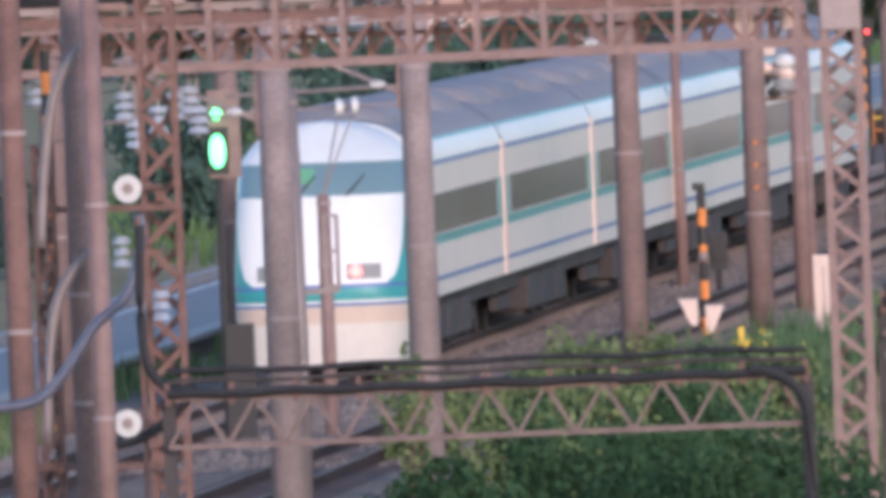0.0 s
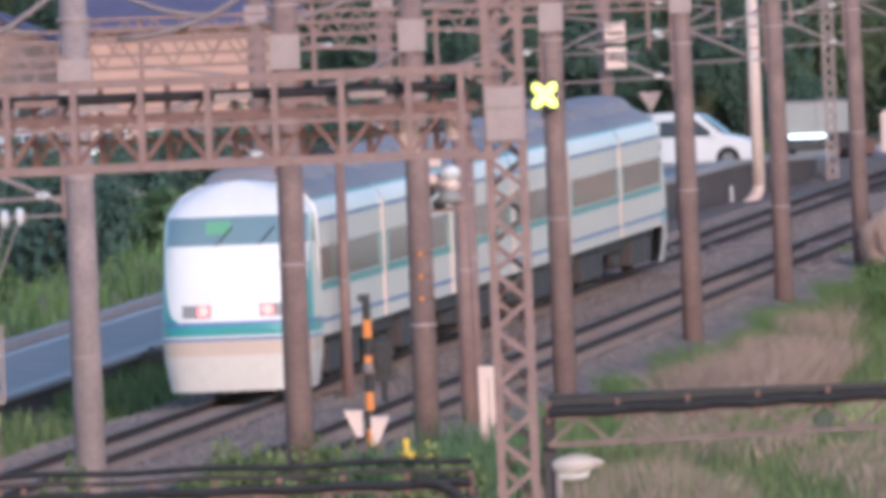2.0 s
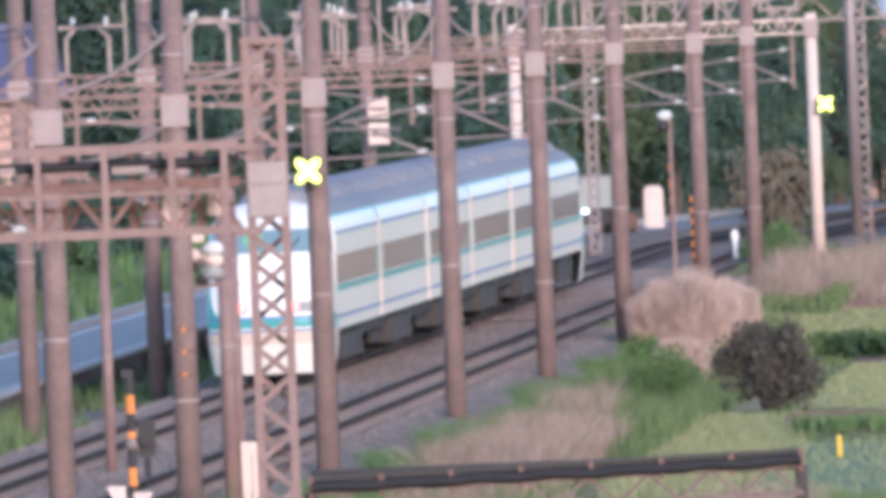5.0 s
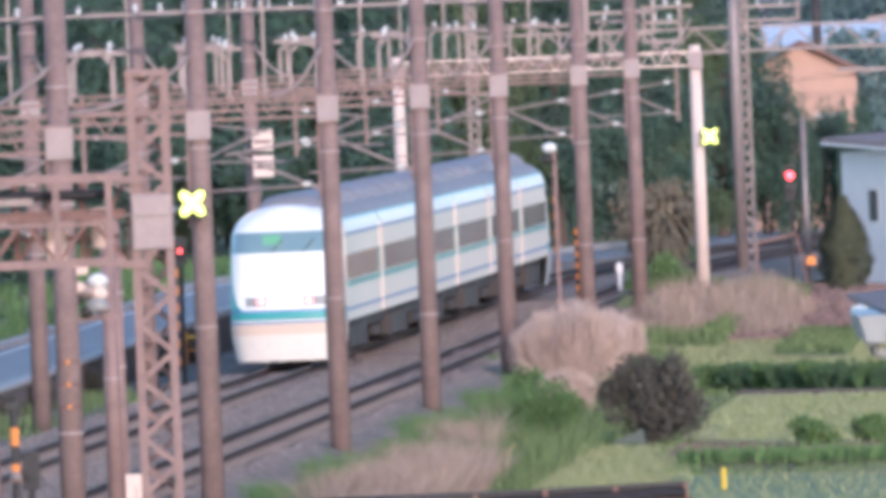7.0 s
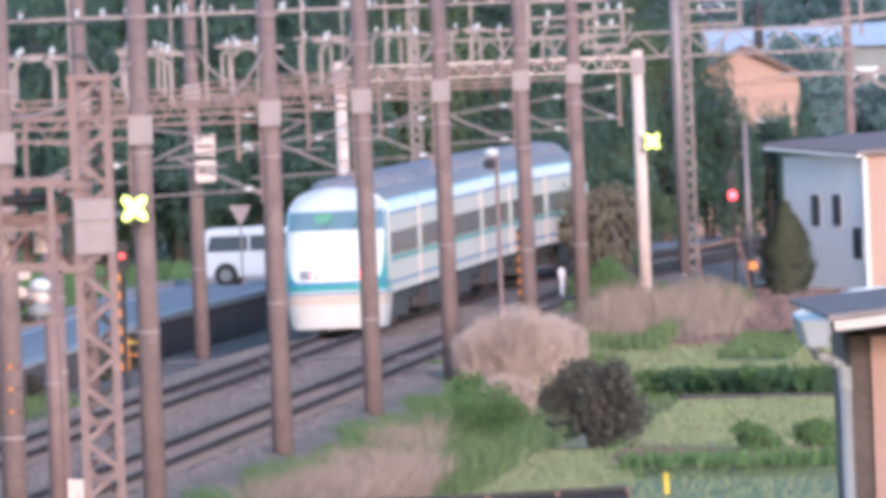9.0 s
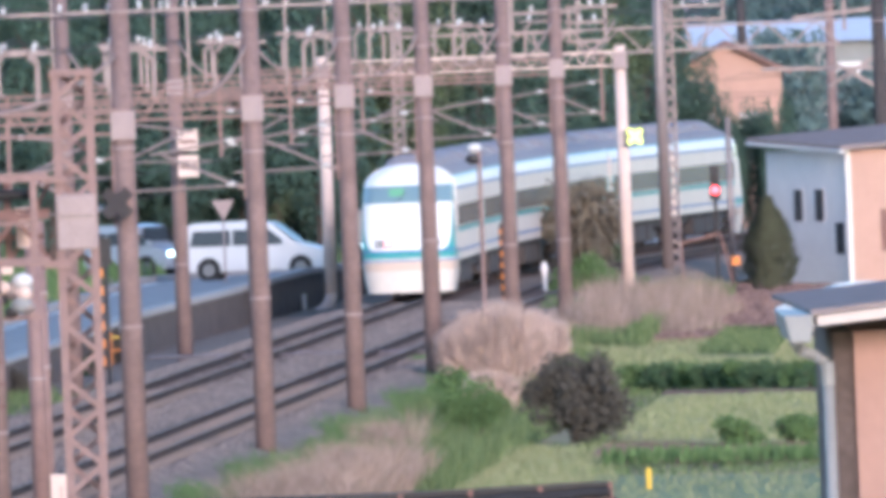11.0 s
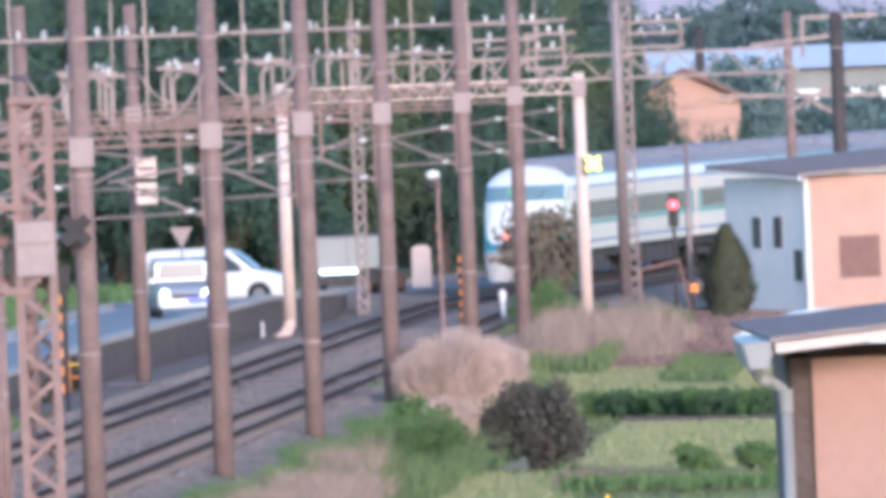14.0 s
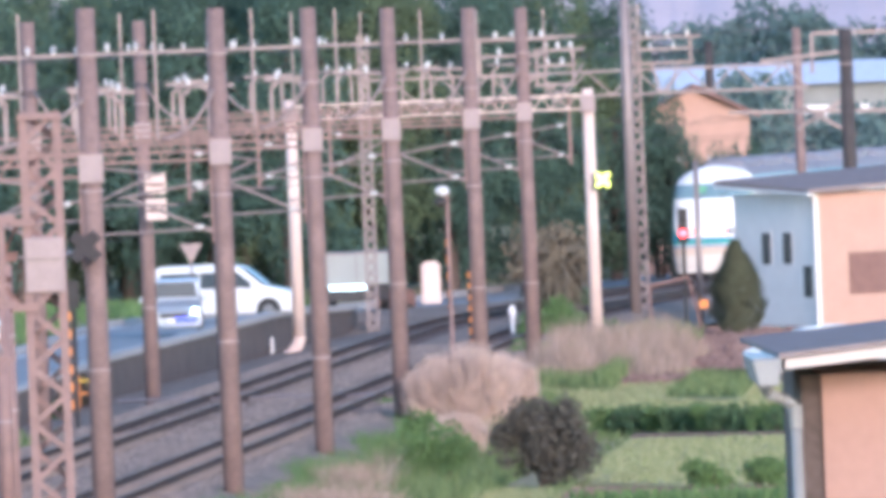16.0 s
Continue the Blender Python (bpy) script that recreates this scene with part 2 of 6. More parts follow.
def line_turn(y):
    """Heading of the line, degrees to the right of straight ahead."""
    s = 0.0497 + ((y - 640) / 890 if y > 640 else 0)
    return math.degrees(math.atan(s))


TRACK_GAP = 3.75


def strip(name, f, material, label, category, kind="structure"):
    """A sheet between two edges given per distance: f(y) -> ((x, z), (x, z), ...)."""
    bm = B()
    rows = []
    for i in range(0, 96):
        y = 120 + i * 8.0
        rows.append([bm.verts.new((x, y, z)) for x, z in f(y)])
    for a, b in zip(rows, rows[1:]):
        for j in range(len(a) - 1):
            bm.faces.new((a[j], a[j + 1], b[j + 1], b[j]))
    return tagged(link(name, bm, material), label, category, kind=kind)


strip("ballast_bed", lambda y: [(line_x(y) + o, z) for o, z in
      ((-6.2, -0.78), (-4.6, -0.62), (-2.9, -0.52), (-2.2, -0.30), (-1.5, -0.17), (1.3, -0.17), (1.9, -0.24), (2.5, -0.17), (5.3, -0.17), (5.9, -0.35), (6.9, -0.85))],
      M_BALLAST, "brown-grey crushed stone ballast under two tracks", "ballast")

for off in (0.0, TRACK_GAP):
    strip("track_bed", lambda y: [(line_x(y) + off - 1.15, -0.164), (line_x(y) + off + 1.15, -0.164)], M_BEDDARK, "rust-stained ballast under the rails", "ballast")

# the ground: one sheet, a little lower than the line, out to the horizon
bm = B()
xs = [-1500, -400, -150, -60] + [-40 + 4 * i for i in range(26)] + [80, 150, 400, 1500]
ys = [-300, 0, 100] + [150 + 14 * i for i in range(50)] + [900, 1100, 1500, 2500, 4500]
grid = [[bm.verts.new((x, y, -1.0 + 0.12 * noise.noise((x * 0.15, y * 0.05, 0)))) for x in xs] for y in ys]
for a, b in zip(grid, grid[1:]):
    for j in range(len(xs) - 1):
        bm.faces.new((a[j], a[j + 1], b[j + 1], b[j]))
tagged(link("ground", bm, M_GROUND), "uneven ground of grass and bare soil", "ground", kind="structure")

# rails and sleepers
def rails():
    for off in (0.0, TRACK_GAP):
        for side in (-0.5335, 0.5335):
            foot, top = B(), B()
            ra, rb = [], []
            for i in range(140):
                y = 180 + i * 4.5
                x = line_x(y) + off + side
                ra.append([foot.verts.new((x + dx, y, dz)) for dx, dz in ((-0.06, -0.15), (-0.02, -0.12), (-0.033, -0.012), (0.033, -0.012), (0.02, -0.12), (0.06, -0.15))])
                rb.append([top.verts.new((x + dx, y, dz)) for dx, dz in ((-0.032, -0.012), (-0.028, 0.0), (0.028, 0.0), (0.032, -0.012))])
            for bm, rr in ((foot, ra), (top, rb)):
                for a, b in zip(rr, rr[1:]):
                    for j in range(len(a) - 1):
                        bm.faces.new((a[j], a[j + 1], b[j + 1], b[j]))
            rail = tagged(link("rail", foot, M_RAIL), "rusty steel rail with a worn bright top", "rail", "rails of the two tracks", "structure")
            part("rail_head", top, M_RAILTOP, rail, "bright running surface")


rails()

# road on the bank beside the line, with its retaining wall and kerb
def road_z(y):
    return -0.3 + 0.0031 * (min(y, 645) - 430) - 0.0095 * max(0.0, min(y, 725) - 645)


def wall_o(y):
    """How far the retaining wall stands from the line."""
    return 4.95 + 1.3 * max(0.0, min(1.0, (640 - y) / 60))


strip("road", lambda y: [(line_x(y) - 9.9, road_z(y)), (line_x(y) - wall_o(y), road_z(y))], M_ASPH, "blue-grey asphalt road above a low wall", "road")
strip("verge", lambda y: [(line_x(y) - 40, road_z(y) + 0.4), (line_x(y) - 12.5, road_z(y) + 0.25), (line_x(y) - 10.15, road_z(y) + 0.03)], M_GROUND, "grassy verge beyond the road", "verge")
bm = B()
rows = []
for i in range(9):
    x = -34 + i * 3.4
    rows.append([bm.verts.new((x, y, road_z(y) + max(0.012, min(0.44, (-6.4 - x) * 0.12)))) for y in (662, 700)])
for a, b in zip(rows, rows[1:]):
    bm.faces.new((a[0], b[0], b[1], a[1]))
tagged(link("side_road", bm, M_ASPH), "grey asphalt side road joining by the crossing", "road", kind="structure")
bm = B()
rows = []
for i in range(24):
    y = 676 + i * 6.2
    rows.append([bm.verts.new((line_x(y) + o, y, z)) for o, z in ((-5.0, road_z(y) + 0.03), (-4.3, road_z(y) - 0.1), (-3.4, -0.25), (-2.6, -0.5))] if i else [bm.verts.new((line_x(y) + o, y, -0.62)) for o in (-5.0, -4.3, -3.4, -2.6)])
for a, b in zip(rows, rows[1:]):
    for j in range(3):
        bm.faces.new((a[j], a[j + 1], b[j + 1], b[j]))
tagged(link("stone_bank", bm, M_BALLAST), "low stony bank between road and track", "bank", kind="structure")
for o in (lambda y: -wall_o(y) - 0.35, lambda y: -9.7):
    strip("road_edge_line", lambda y: [(line_x(y) + o(y), road_z(y) + 0.004), (line_x(y) + o(y) + 0.14, road_z(y) + 0.004)], M_TRIM, "worn white line along the road", "road marking")
bm = B()
rows = []
for i in range(90):
    y = 240 + i * 6.0
    rows.append([bm.verts.new((line_x(y) - o, y, z)) for o, z in ((10.15, -0.9), (9.9, -0.9), (9.9, road_z(y) + 0.2), (10.15, road_z(y) + 0.2))])
for a, b in zip(rows, rows[1:]):
    for j in range(4):
        bm.faces.new((a[j], a[(j + 1) % 4], b[(j + 1) % 4], b[j]))
tagged(link("kerb", bm, M_KERB), "pale concrete kerb along the far side of the road", "kerb", kind="structure")
bm = B()
rows = []
for i in range(71):
    y = 260 + i * 6.0
    rows.append([bm.verts.new((line_x(y) + o, y, z)) for o, z in ((-wall_o(y), -1.3), (0.4 - wall_o(y), -1.3), (0.32 - wall_o(y), road_z(y) + 0.12), (-wall_o(y), road_z(y) + 0.12))])
for a, b in zip(rows, rows[1:]):
    for j in range(4):
        bm.faces.new((a[j], a[(j + 1) % 4], b[(j + 1) % 4], b[j]))
cap = B()
rows2 = []
for i in range(71):
    y = 260 + i * 6.0
    rows2.append([cap.verts.new((line_x(y) + o - wall_o(y), y, road_z(y) + z)) for o, z in ((-0.07, 0.10), (0.39, 0.10), (0.39, 0.20 + 0.08 * min(1.0, max(0.0, (y - 545) / 40))), (-0.07, 0.20 + 0.08 * min(1.0, max(0.0, (y - 545) / 40))))])
for a, b in zip(rows2, rows2[1:]):
    for j in range(4):
        cap.faces.new((a[j], a[(j + 1) % 4], b[(j + 1) % 4], b[j]))
tagged(link("wall_coping", cap, M_KERB), "pale concrete coping on the retaining wall", "coping", kind="structure")
tagged(link("retaining_wall", bm, M_WALLC), "stained low concrete retaining wall beside the road", "wall", kind="structure")

# ---- the train: six cars ----
CAR = 20.1
HALF = 1.42


def nose_point(a, z):
    """A point of the rounded end at height z; a runs from -90 degrees (one side) over 0 (the front) to 90."""
    w = HALF
    if z < 1.0:
        w = HALF - 0.15 * (1.0 - z) ** 1.5
    elif z > 1.6:
        w = HALF - 0.035 * (min(z, 3.3) - 1.6)
    if z > 3.3:
        w *= max(0.0, 1 - ((z - 3.3) / 0.76) ** 1.9) ** (1 / 2.0)
    tip = 0.10 + 0.10 * (1.3 - z) if z < 1.3 else 0.10 + 0.30 * (z - 1.3) ** 1.25
    if z > 2.87:
        tip += 0.55 * (z - 2.87) ** 1.4
    x = w * math.copysign(abs(math.sin(a)) ** 0.62, math.sin(a))
    return (x, tip + 0.75 * (1 - abs(math.cos(a)) ** 0.8), z)


def edge_angle(z):
    """Where the white front gives way to the jade corner."""
    return radians(40 + 38 * max(0.0, min(1.0, (z - 1.45) / 1.42)) ** 0.5)


def nose_band(zs, a0=None, a1=None, n=24, back=False):
    """A band of the end between two angles (functions of height); back adds the straight flanks."""
    bm = B()
    rows = []
    for z in zs:
        lo = a0(z) if a0 else -math.pi / 2
        hi = a1(z) if a1 else math.pi / 2
        pts = [nose_point(lo + (hi - lo) * i / n, z) for i in range(n + 1)]
        if back:
            pts = [(pts[0][0], 3.0, z)] + pts + [(pts[-1][0], 3.0, z)]
        rows.append([bm.verts.new(q) for q in pts])
    for r, q in zip(rows, rows[1:]):
        for j in range(len(r) - 1):
            bm.faces.new((r[j], r[j + 1], q[j + 1], q[j]))
    bmesh.ops.remove_doubles(bm, verts=bm.verts, dist=0.0008)
    return bm


def nose_patch(x0, x1, z0, z1, off, n=6):
    """A plate that follows the rounded end, off metres proud of it."""
    bm = B()
    rows = []
    for z in (z0, z1):
        row = []
        for i in range(n + 1):
            x = x0 + (x1 - x0) * i / n
            w = HALF - 0.035 * (max(1.6, z) - 1.6)
            a = math.copysign(math.asin(min(1, (abs(x) / w) ** (1 / 0.62))), x)
            q = nose_point(a, z)
            row.append(bm.verts.new((x, q[1] - off, z)))
        rows.append(row)
    for j in range(n):
        bm.faces.new((rows[0][j], rows[0][j + 1], rows[1][j + 1], rows[1][j]))
    return bm


def steps(a, b, n):
    return [a + (b - a) * i / n for i in range(n + 1)]


def profile(zs):
    """Half widths of the car body at heights."""
    return [HALF * max(0.0, 1 - (max(0, z - 3.2) / 0.86) ** 2.3) ** (1 / 2.3) for z in zs]


def side_strip(car, name, z0, z1, y0, y1, material, out=0.0, n=1, label=""):
    for s in (-1, 1):
        bm = B()
        zs = steps(z0, z1, n)
        ws = [w + out for w in profile(zs)]
        a = [bm.verts.new((s * w, y0, z)) for w, z in zip(ws, zs)]
        b = [bm.verts.new((s * w, y1, z)) for w, z in zip(ws, zs)]
        for j in range(n):
            q = (a[j], b[j], b[j + 1], a[j + 1])
            bm.faces.new(q if s > 0 else q[::-1])
        part(name, bm, material, car, label, smooth=n > 1)


def train_car(end):
    """A car along y from 0 to its length; end: 1 a rounded end at y = 0, -1 at the far end, 0 none."""
    car = thing("train_car", (0, 0, 0), "white and ivory express train car with jade and blue stripes", "train", "cars of the express train")
    L = CAR - 0.12
    y0 = 2.9 if end == 1 else 0.12
    y1 = L - 2.9 if end == -1 else L
    # body shell behind the painted bands
    side_strip(car, "lower_side_panel", 1.06, 2.0, y0, y1, M_CREAM)
    side_strip(car, "upper_side_panel", 3.0, 3.2, y0, y1, M_CREAM)
    side_strip(car, "window_band", 2.05, 3.0, y0, y1, M_CREAM)
    side_strip(car, "roof_shoulder", 3.28, 3.62, y0, y1, M_WHITE, n=5)
    side_strip(car, "upper_blue_stripe", 3.2, 3.28, y0, y1, M_BLUE)
    side_strip(car, "jade_stripe", 2.0, 2.06, y0, y1, M_TEAL)
    side_strip(car, "jade_line", 1.91, 2.05, y0, y1, M_TEAL, out=0.004)
    side_strip(car, "lower_blue_stripe", 1.30, 1.38, y0, y1, M_BLUE, out=0.004)
    side_strip(car, "roof_edge_line", 3.60, 3.645, y0, y1, M_TEAL, out=0.006)
    # windows: long glazed ribbon in panes
    wy0, wy1 = y0 + (0.1 if end == 1 else 1.3), y1 - (0.1 if end == -1 else 1.3)
    k = 11
    for s in (-1, 1):
        for i in range(k):
            a = wy0 + (wy1 - wy0) * i / k + 0.015
            b = wy0 + (wy1 - wy0) * (i + 1) / k - 0.015
            part("window_pane", box(B(), (s * (HALF - 0.02), a, 2.09), (s * (HALF + 0.012), b, 2.73)), M_TGLASS, car)
    for y in ((y0,) if end == -1 else (y1,) if end == 1 else (y0, y1)):
        for s in (-1, 1):
            part("end_door_edge", box(B(), (s * (HALF - 0.05), y - 0.14, 1.06), (s * (HALF + 0.03), y + 0.14, 3.36)), M_JOIN, car, "pale vertical edge at the car end")
    for y in ((y0,) if end == -1 else (y1,) if end == 1 else (y0, y1)):
        d = 1 if y == y0 else -1
        for s in (-1, 1):
            part("jade_door_panel", box(B(), (s * (HALF - 0.02), y + d * 0.24, 2.07), (s * (HALF + 0.008), y + d * 1.1, 2.73)), M_JADEP, car, "greyish jade door panel")
    # roof and its equipment
    bm = B()
    zs = steps(3.62, 4.06, 9)
    ws = profile(zs)
    pts = [(-w, z) for w, z in zip(ws, zs)] + [(w, z) for w, z in list(zip(ws, zs))[-2::-1]]
    a = [bm.verts.new((x, y0, z)) for x, z in pts]
    b = [bm.verts.new((x, y1, z)) for x, z in pts]
    for j in range(len(pts) - 1):
        bm.faces.new((a[j], b[j], b[j + 1], a[j + 1]))
    part("roof", bm, M_ROOF, car, smooth=True)
    for c, ln in ((0.20, 4.6), (0.50, 5.8), (0.84, 4.6)):
        y = y0 + (y1 - y0) * c
        bm = B()
        rings = []
        for k in range(13):
            u = -1 + k / 6
            g = (1 - abs(u) ** 6) ** 0.5 if abs(u) < 1 else 0.0
            rings.append([bm.verts.new(((0.6 + 0.3 * g) * math.copysign(abs(math.cos(q * math.pi / 12)) ** 0.7, 6 - q), y + u * ln / 2, 3.72 + (0.1 + 0.48 * g) * abs(math.sin(q * math.pi / 12)) ** 0.7)) for q in range(13)])
        for p, q in zip(rings, rings[1:]):
            for k in range(12):
                bm.faces.new((p[k], p[k + 1], q[k + 1], q[k]))
        bm.faces.new(rings[0])
        bm.faces.new(rings[-1])
        bmesh.ops.recalc_face_normals(bm, faces=bm.faces)
        part("air_conditioner", bm, M_ROOF, car, "grey rounded roof unit", smooth=True)
    for c in (0.325, 0.68):
        y = y0 + (y1 - y0) * c
        part("roof_gear", box(B(), (-0.5, y - 0.35, 3.95), (0.6, y + 0.35, 4.16)), M_GUTTER, car, "grey roof gear between the units")
    # closed ends
    for y in ((y0,) if end == -1 else (y1,) if end == 1 else (y0, y1)):
        part("end_wall", box(B(), (-HALF + 0.03, y - 0.03, 1.1), (HALF - 0.03, y + 0.03, 3.3)), M_UNDER, car)
        part("gangway", box(B(), (-0.6, y - 0.12, 1.1), (0.6, y + 0.12, 3.2)), M_UNDER, car)
    # underframe boxes, bogies and wheels
    part("underframe", box(B(), (-1.15, y0 - (1.6 if end == 1 else 0), 0.72), (1.15, y1 + (1.6 if end == -1 else 0), 1.08)), M_UNDER, car)
    for c, ln in ((0.38, 3.0), (0.53, 2.4), (0.66, 1.8)):
        y = L * c
        bm = box(B(), (-1.3, y - ln / 2, 0.28), (1.3, y + ln / 2, 0.9))
        bmesh.ops.bevel(bm, geom=bm.edges[:], offset=0.05, segments=1, affect="EDGES")
        part("equipment_box", bm, M_UNDER, car)
    for c in (0.19, 0.81):
        y = L * c
        bogie = part("bogie", box(B(), (-0.9, y - 0.3, 0.4), (0.9, y + 0.3, 0.7)), M_UNDER, car)
        for s in (-1, 1):
            part("side_frame", box(B(), (s * 0.9, y - 1.5, 0.38), (s * 1.05, y + 1.5, 0.62)), M_UNDER, bogie)
        for dy in (-1.05, 1.05):
            for s in (-1, 1):
                part("wheel", rod(B(), (s * 0.5, y + dy, 0.43), (s * 0.64, y + dy, 0.43), 0.43, seg=18), M_UNDER, bogie)
    if end:
        flip = pose(0, L, 0, 0, 0, 180) if end == -1 else Matrix.Identity(4)
        bands = (("skirt", steps(0.15, 0.82, 5), M_SKIRT, "warm white lower skirt"), ("sill_panel", steps(0.82, 1.10, 2), M_SILL, "peach-beige sill panel"),
                 ("lower_blue_band", steps(1.10, 1.15, 1), M_BLUE, ""), ("white_line", steps(1.15, 1.19, 1), M_WHITE, ""),
                 ("jade_band", steps(1.19, 1.39, 2), M_TEAL, "jade green band round the end"), ("upper_blue_band", steps(1.39, 1.45, 1), M_BLUE, ""),
                 ("windscreen", steps(2.87, 3.40, 5), M_SCREEN, "blue-green wrap-round windscreen tinted for reflected sky"),
                 ("crown", steps(3.40, 4.06, 14), M_WHITE, "white domed roof front"))
        pieces = [(nm, nose_band(zs, back=True), m, lab) for nm, zs, m, lab in bands]
        zs = steps(1.45, 2.87, 12)
        pieces.append(("nose", nose_band(zs, lambda z: -edge_angle(z), edge_angle), M_WHITE, "glossy white rounded end"))
        pieces.append(("jade_corner", nose_band(zs, edge_angle, None, 8), M_TEAL, "jade green sweep at the corner"))
        pieces.append(("jade_corner", nose_band(zs, None, lambda z: -edge_angle(z), 8), M_TEAL, "jade green sweep at the corner"))
        for s in (-1, 1):
            bm = B()
            r = []
            for z in zs:
                q = nose_point(s * math.pi / 2, z)
                r.append((bm.verts.new(q), bm.verts.new((q[0], 3.0, z))))
            for u, v in zip(r, r[1:]):
                bm.faces.new((u[0], u[1], v[1], v[0]))
            pieces.append(("corner_panel", bm, M_CREAM, ""))
        for s in (-1, 1):
            bm = B()
            zz = steps(1.06, 4.05, 30)
            ring = [(bm.verts.new((nose_point(s * math.pi / 2, z)[0] * 0.97, 2.94, z)), bm.verts.new((s * w, 2.91, z))) for z, w in zip(zz, profile(zz))]
            for u, v in zip(ring, ring[1:]):
                bm.faces.new((u[0], u[1], v[1], v[0]))
            pieces.append(("collar", bm, M_WHITE, "white collar behind the rounded end"))
        for nm, bm, m, lab in pieces:
            bm.transform(flip)
            part(nm, bm, m, car, lab, smooth=True)
        for s in (-1, 1):
            h = nose_patch(s * 0.46, s * 1.0, 1.53, 1.77, 0.012)
            h.transform(flip)
            case = part("lamp_case", h, M_GUTTER, car, "grey recessed lamp case")
            g = nose_point(s * math.asin((0.6 / HALF) ** (1 / 0.62)), 1.65)
            g = ball(B(), (g[0], g[1] - 0.01, 1.65), 0.10, 12, (1, 0.5, 1))
            g.transform(flip)
            part("tail_lamp", g, G_TAIL if end == 1 else G_WHT, case, "lit red tail lamp" if end == 1 else "")
        d = nose_patch(-0.55, -0.08, 3.08, 3.32, 0.012)
        d.transform(flip)
        part("destination_display", d, G_DEST, car, "green lit destination display")
        for x in (-0.35, 0.45):
            a0 = nose_point(x / 2, 2.86)
            part("wiper", bar(B(), flip @ Vector((x, a0[1] - 0.03, 2.86)), flip @ Vector((x + 0.3, a0[1] + 0.1, 3.2)), 0.025), M_INK, car)
    return car


cars = [train_car(1)]
mid = train_car(0)
cars.append(mid)
for i in range(3):
    cars.append(copy_thing(mid, Matrix.Identity(4)))
cars.append(train_car(-1))

# ---- poles and portals ----
def pole(at, h, r=0.19, name="concrete_pole", material=None, label="brown weathered round concrete pole beside the track", bands=3, group="concrete poles along the line", foot=-1.0):
    p = thing(name, (at[0], at[1], foot), label, "pole", group)
    part("shaft", rod(B(), (0, 0, 0), (0, 0, h - foot), r * 1.12, r * 0.92, 16), material or M_CONC, p, smooth=True)
    rng = random.Random(int(at[0] * 100 + at[1]))
    for i in range(bands):
        z = 1.5 - foot + (h - 1.0) * (i + rng.random() * 0.7) / bands
        part("band", rod(B(), (0, 0, z), (0, 0, z + 0.05), r * 1.14, r * 1.14, 16), M_BOX, p, "steel strap")
    return p


def truss(a, b, depth, wide, pitch, material, label, group="", name="truss_beam", chord=0.09, web=0.05, posts=False, zig=True):
    """A lattice beam from a to b (its lower chord), built of two faces with zigzag webs."""
    a, b = Vector(a), Vector(b)
    t = thing(name, a, label, "truss beam", group)
    d = (b - a)
    n = d.normalized()
    side = Vector((-n.y, n.x, 0)).normalized() * (wide / 2)
    up = Vector((0, 0, depth))
    for s in (-1, 1):
        for u in (Vector((0, 0, 0)), up):
            part("chord", bar(B(), side * s + u, side * s + u + d, chord), material, t)
    k = max(2, round(d.length / pitch))
    for s in (-1, 1):
        for i in range(k):
            p, q = d * (i / k) + side * s, d * ((i + 1) / k) + side * s
            if zig:
                m = (p + q) / 2
                part("web", bar(B(), p, m + up, web, web * 0.8), material, t)
                part("web", bar(B(), m + up, q, web, web * 0.8), material, t)
            if posts:
                part("post", bar(B(), p + Vector((0, 0, -0.05)), p + up * 1.0, web * 1.6), material, t)
    for i in range(0, k + 1, 2):
        p = d * (i / k)
        part("tie", bar(B(), p - side, p + side, web), material, t)
        part("tie", bar(B(), p - side + up, p + side + up, web), material, t)
    return t


def mast(at, foot, top, w, pitch, material, label, name="lattice_mast", chord=0.055, group=""):
    t = thing(name, (at[0], at[1], foot), label, "mast", group)
    h = top - foot
    for sx in (-1, 1):
        for sy in (-1, 1):
            part("corner_angle", bar(B(), (sx * w / 2, sy * w / 2, 0), (sx * w / 2, sy * w / 2, h), chord), material, t)
    k = max(2, int(h / pitch))
    for i in range(k):
        z0, z1 = h * i / k, h * (i + 1) / k
        e = 1 if i % 2 else -1
        for sy in (-1, 1):
            part("lacing", bar(B(), (e * sy * w / 2, sy * w / 2, z0), (-e * sy * w / 2, sy * w / 2, z1), 0.065), material, t)
        for sx in (-1, 1):
            part("lacing", bar(B(), (sx * w / 2, -e * w / 2, z0), (sx * w / 2, e * w / 2, z1), 0.055), material, t)
    return t



def insulator(name, c, r, parent=None, axis="z"):
    """Two or three ribbed porcelain sheds on a pin."""
    bm = B()
    d = Vector((0, 0, 1)) if axis == "z" else Vector((1, 0, 0))
    c = Vector(c)
    for k, q in ((-0.6, 0.8), (0.0, 1.0), (0.6, 0.75)):
        rod(bm, c + d * r * (k - 0.22), c + d * r * (k + 0.22), r * q, r * q * 0.7, 10)
    rod(bm, c - d * r * 1.3, c + d * r * 1.2, r * 0.45, None, 8)
    return part(name, bm, M_PORC, parent, "white porcelain insulator")


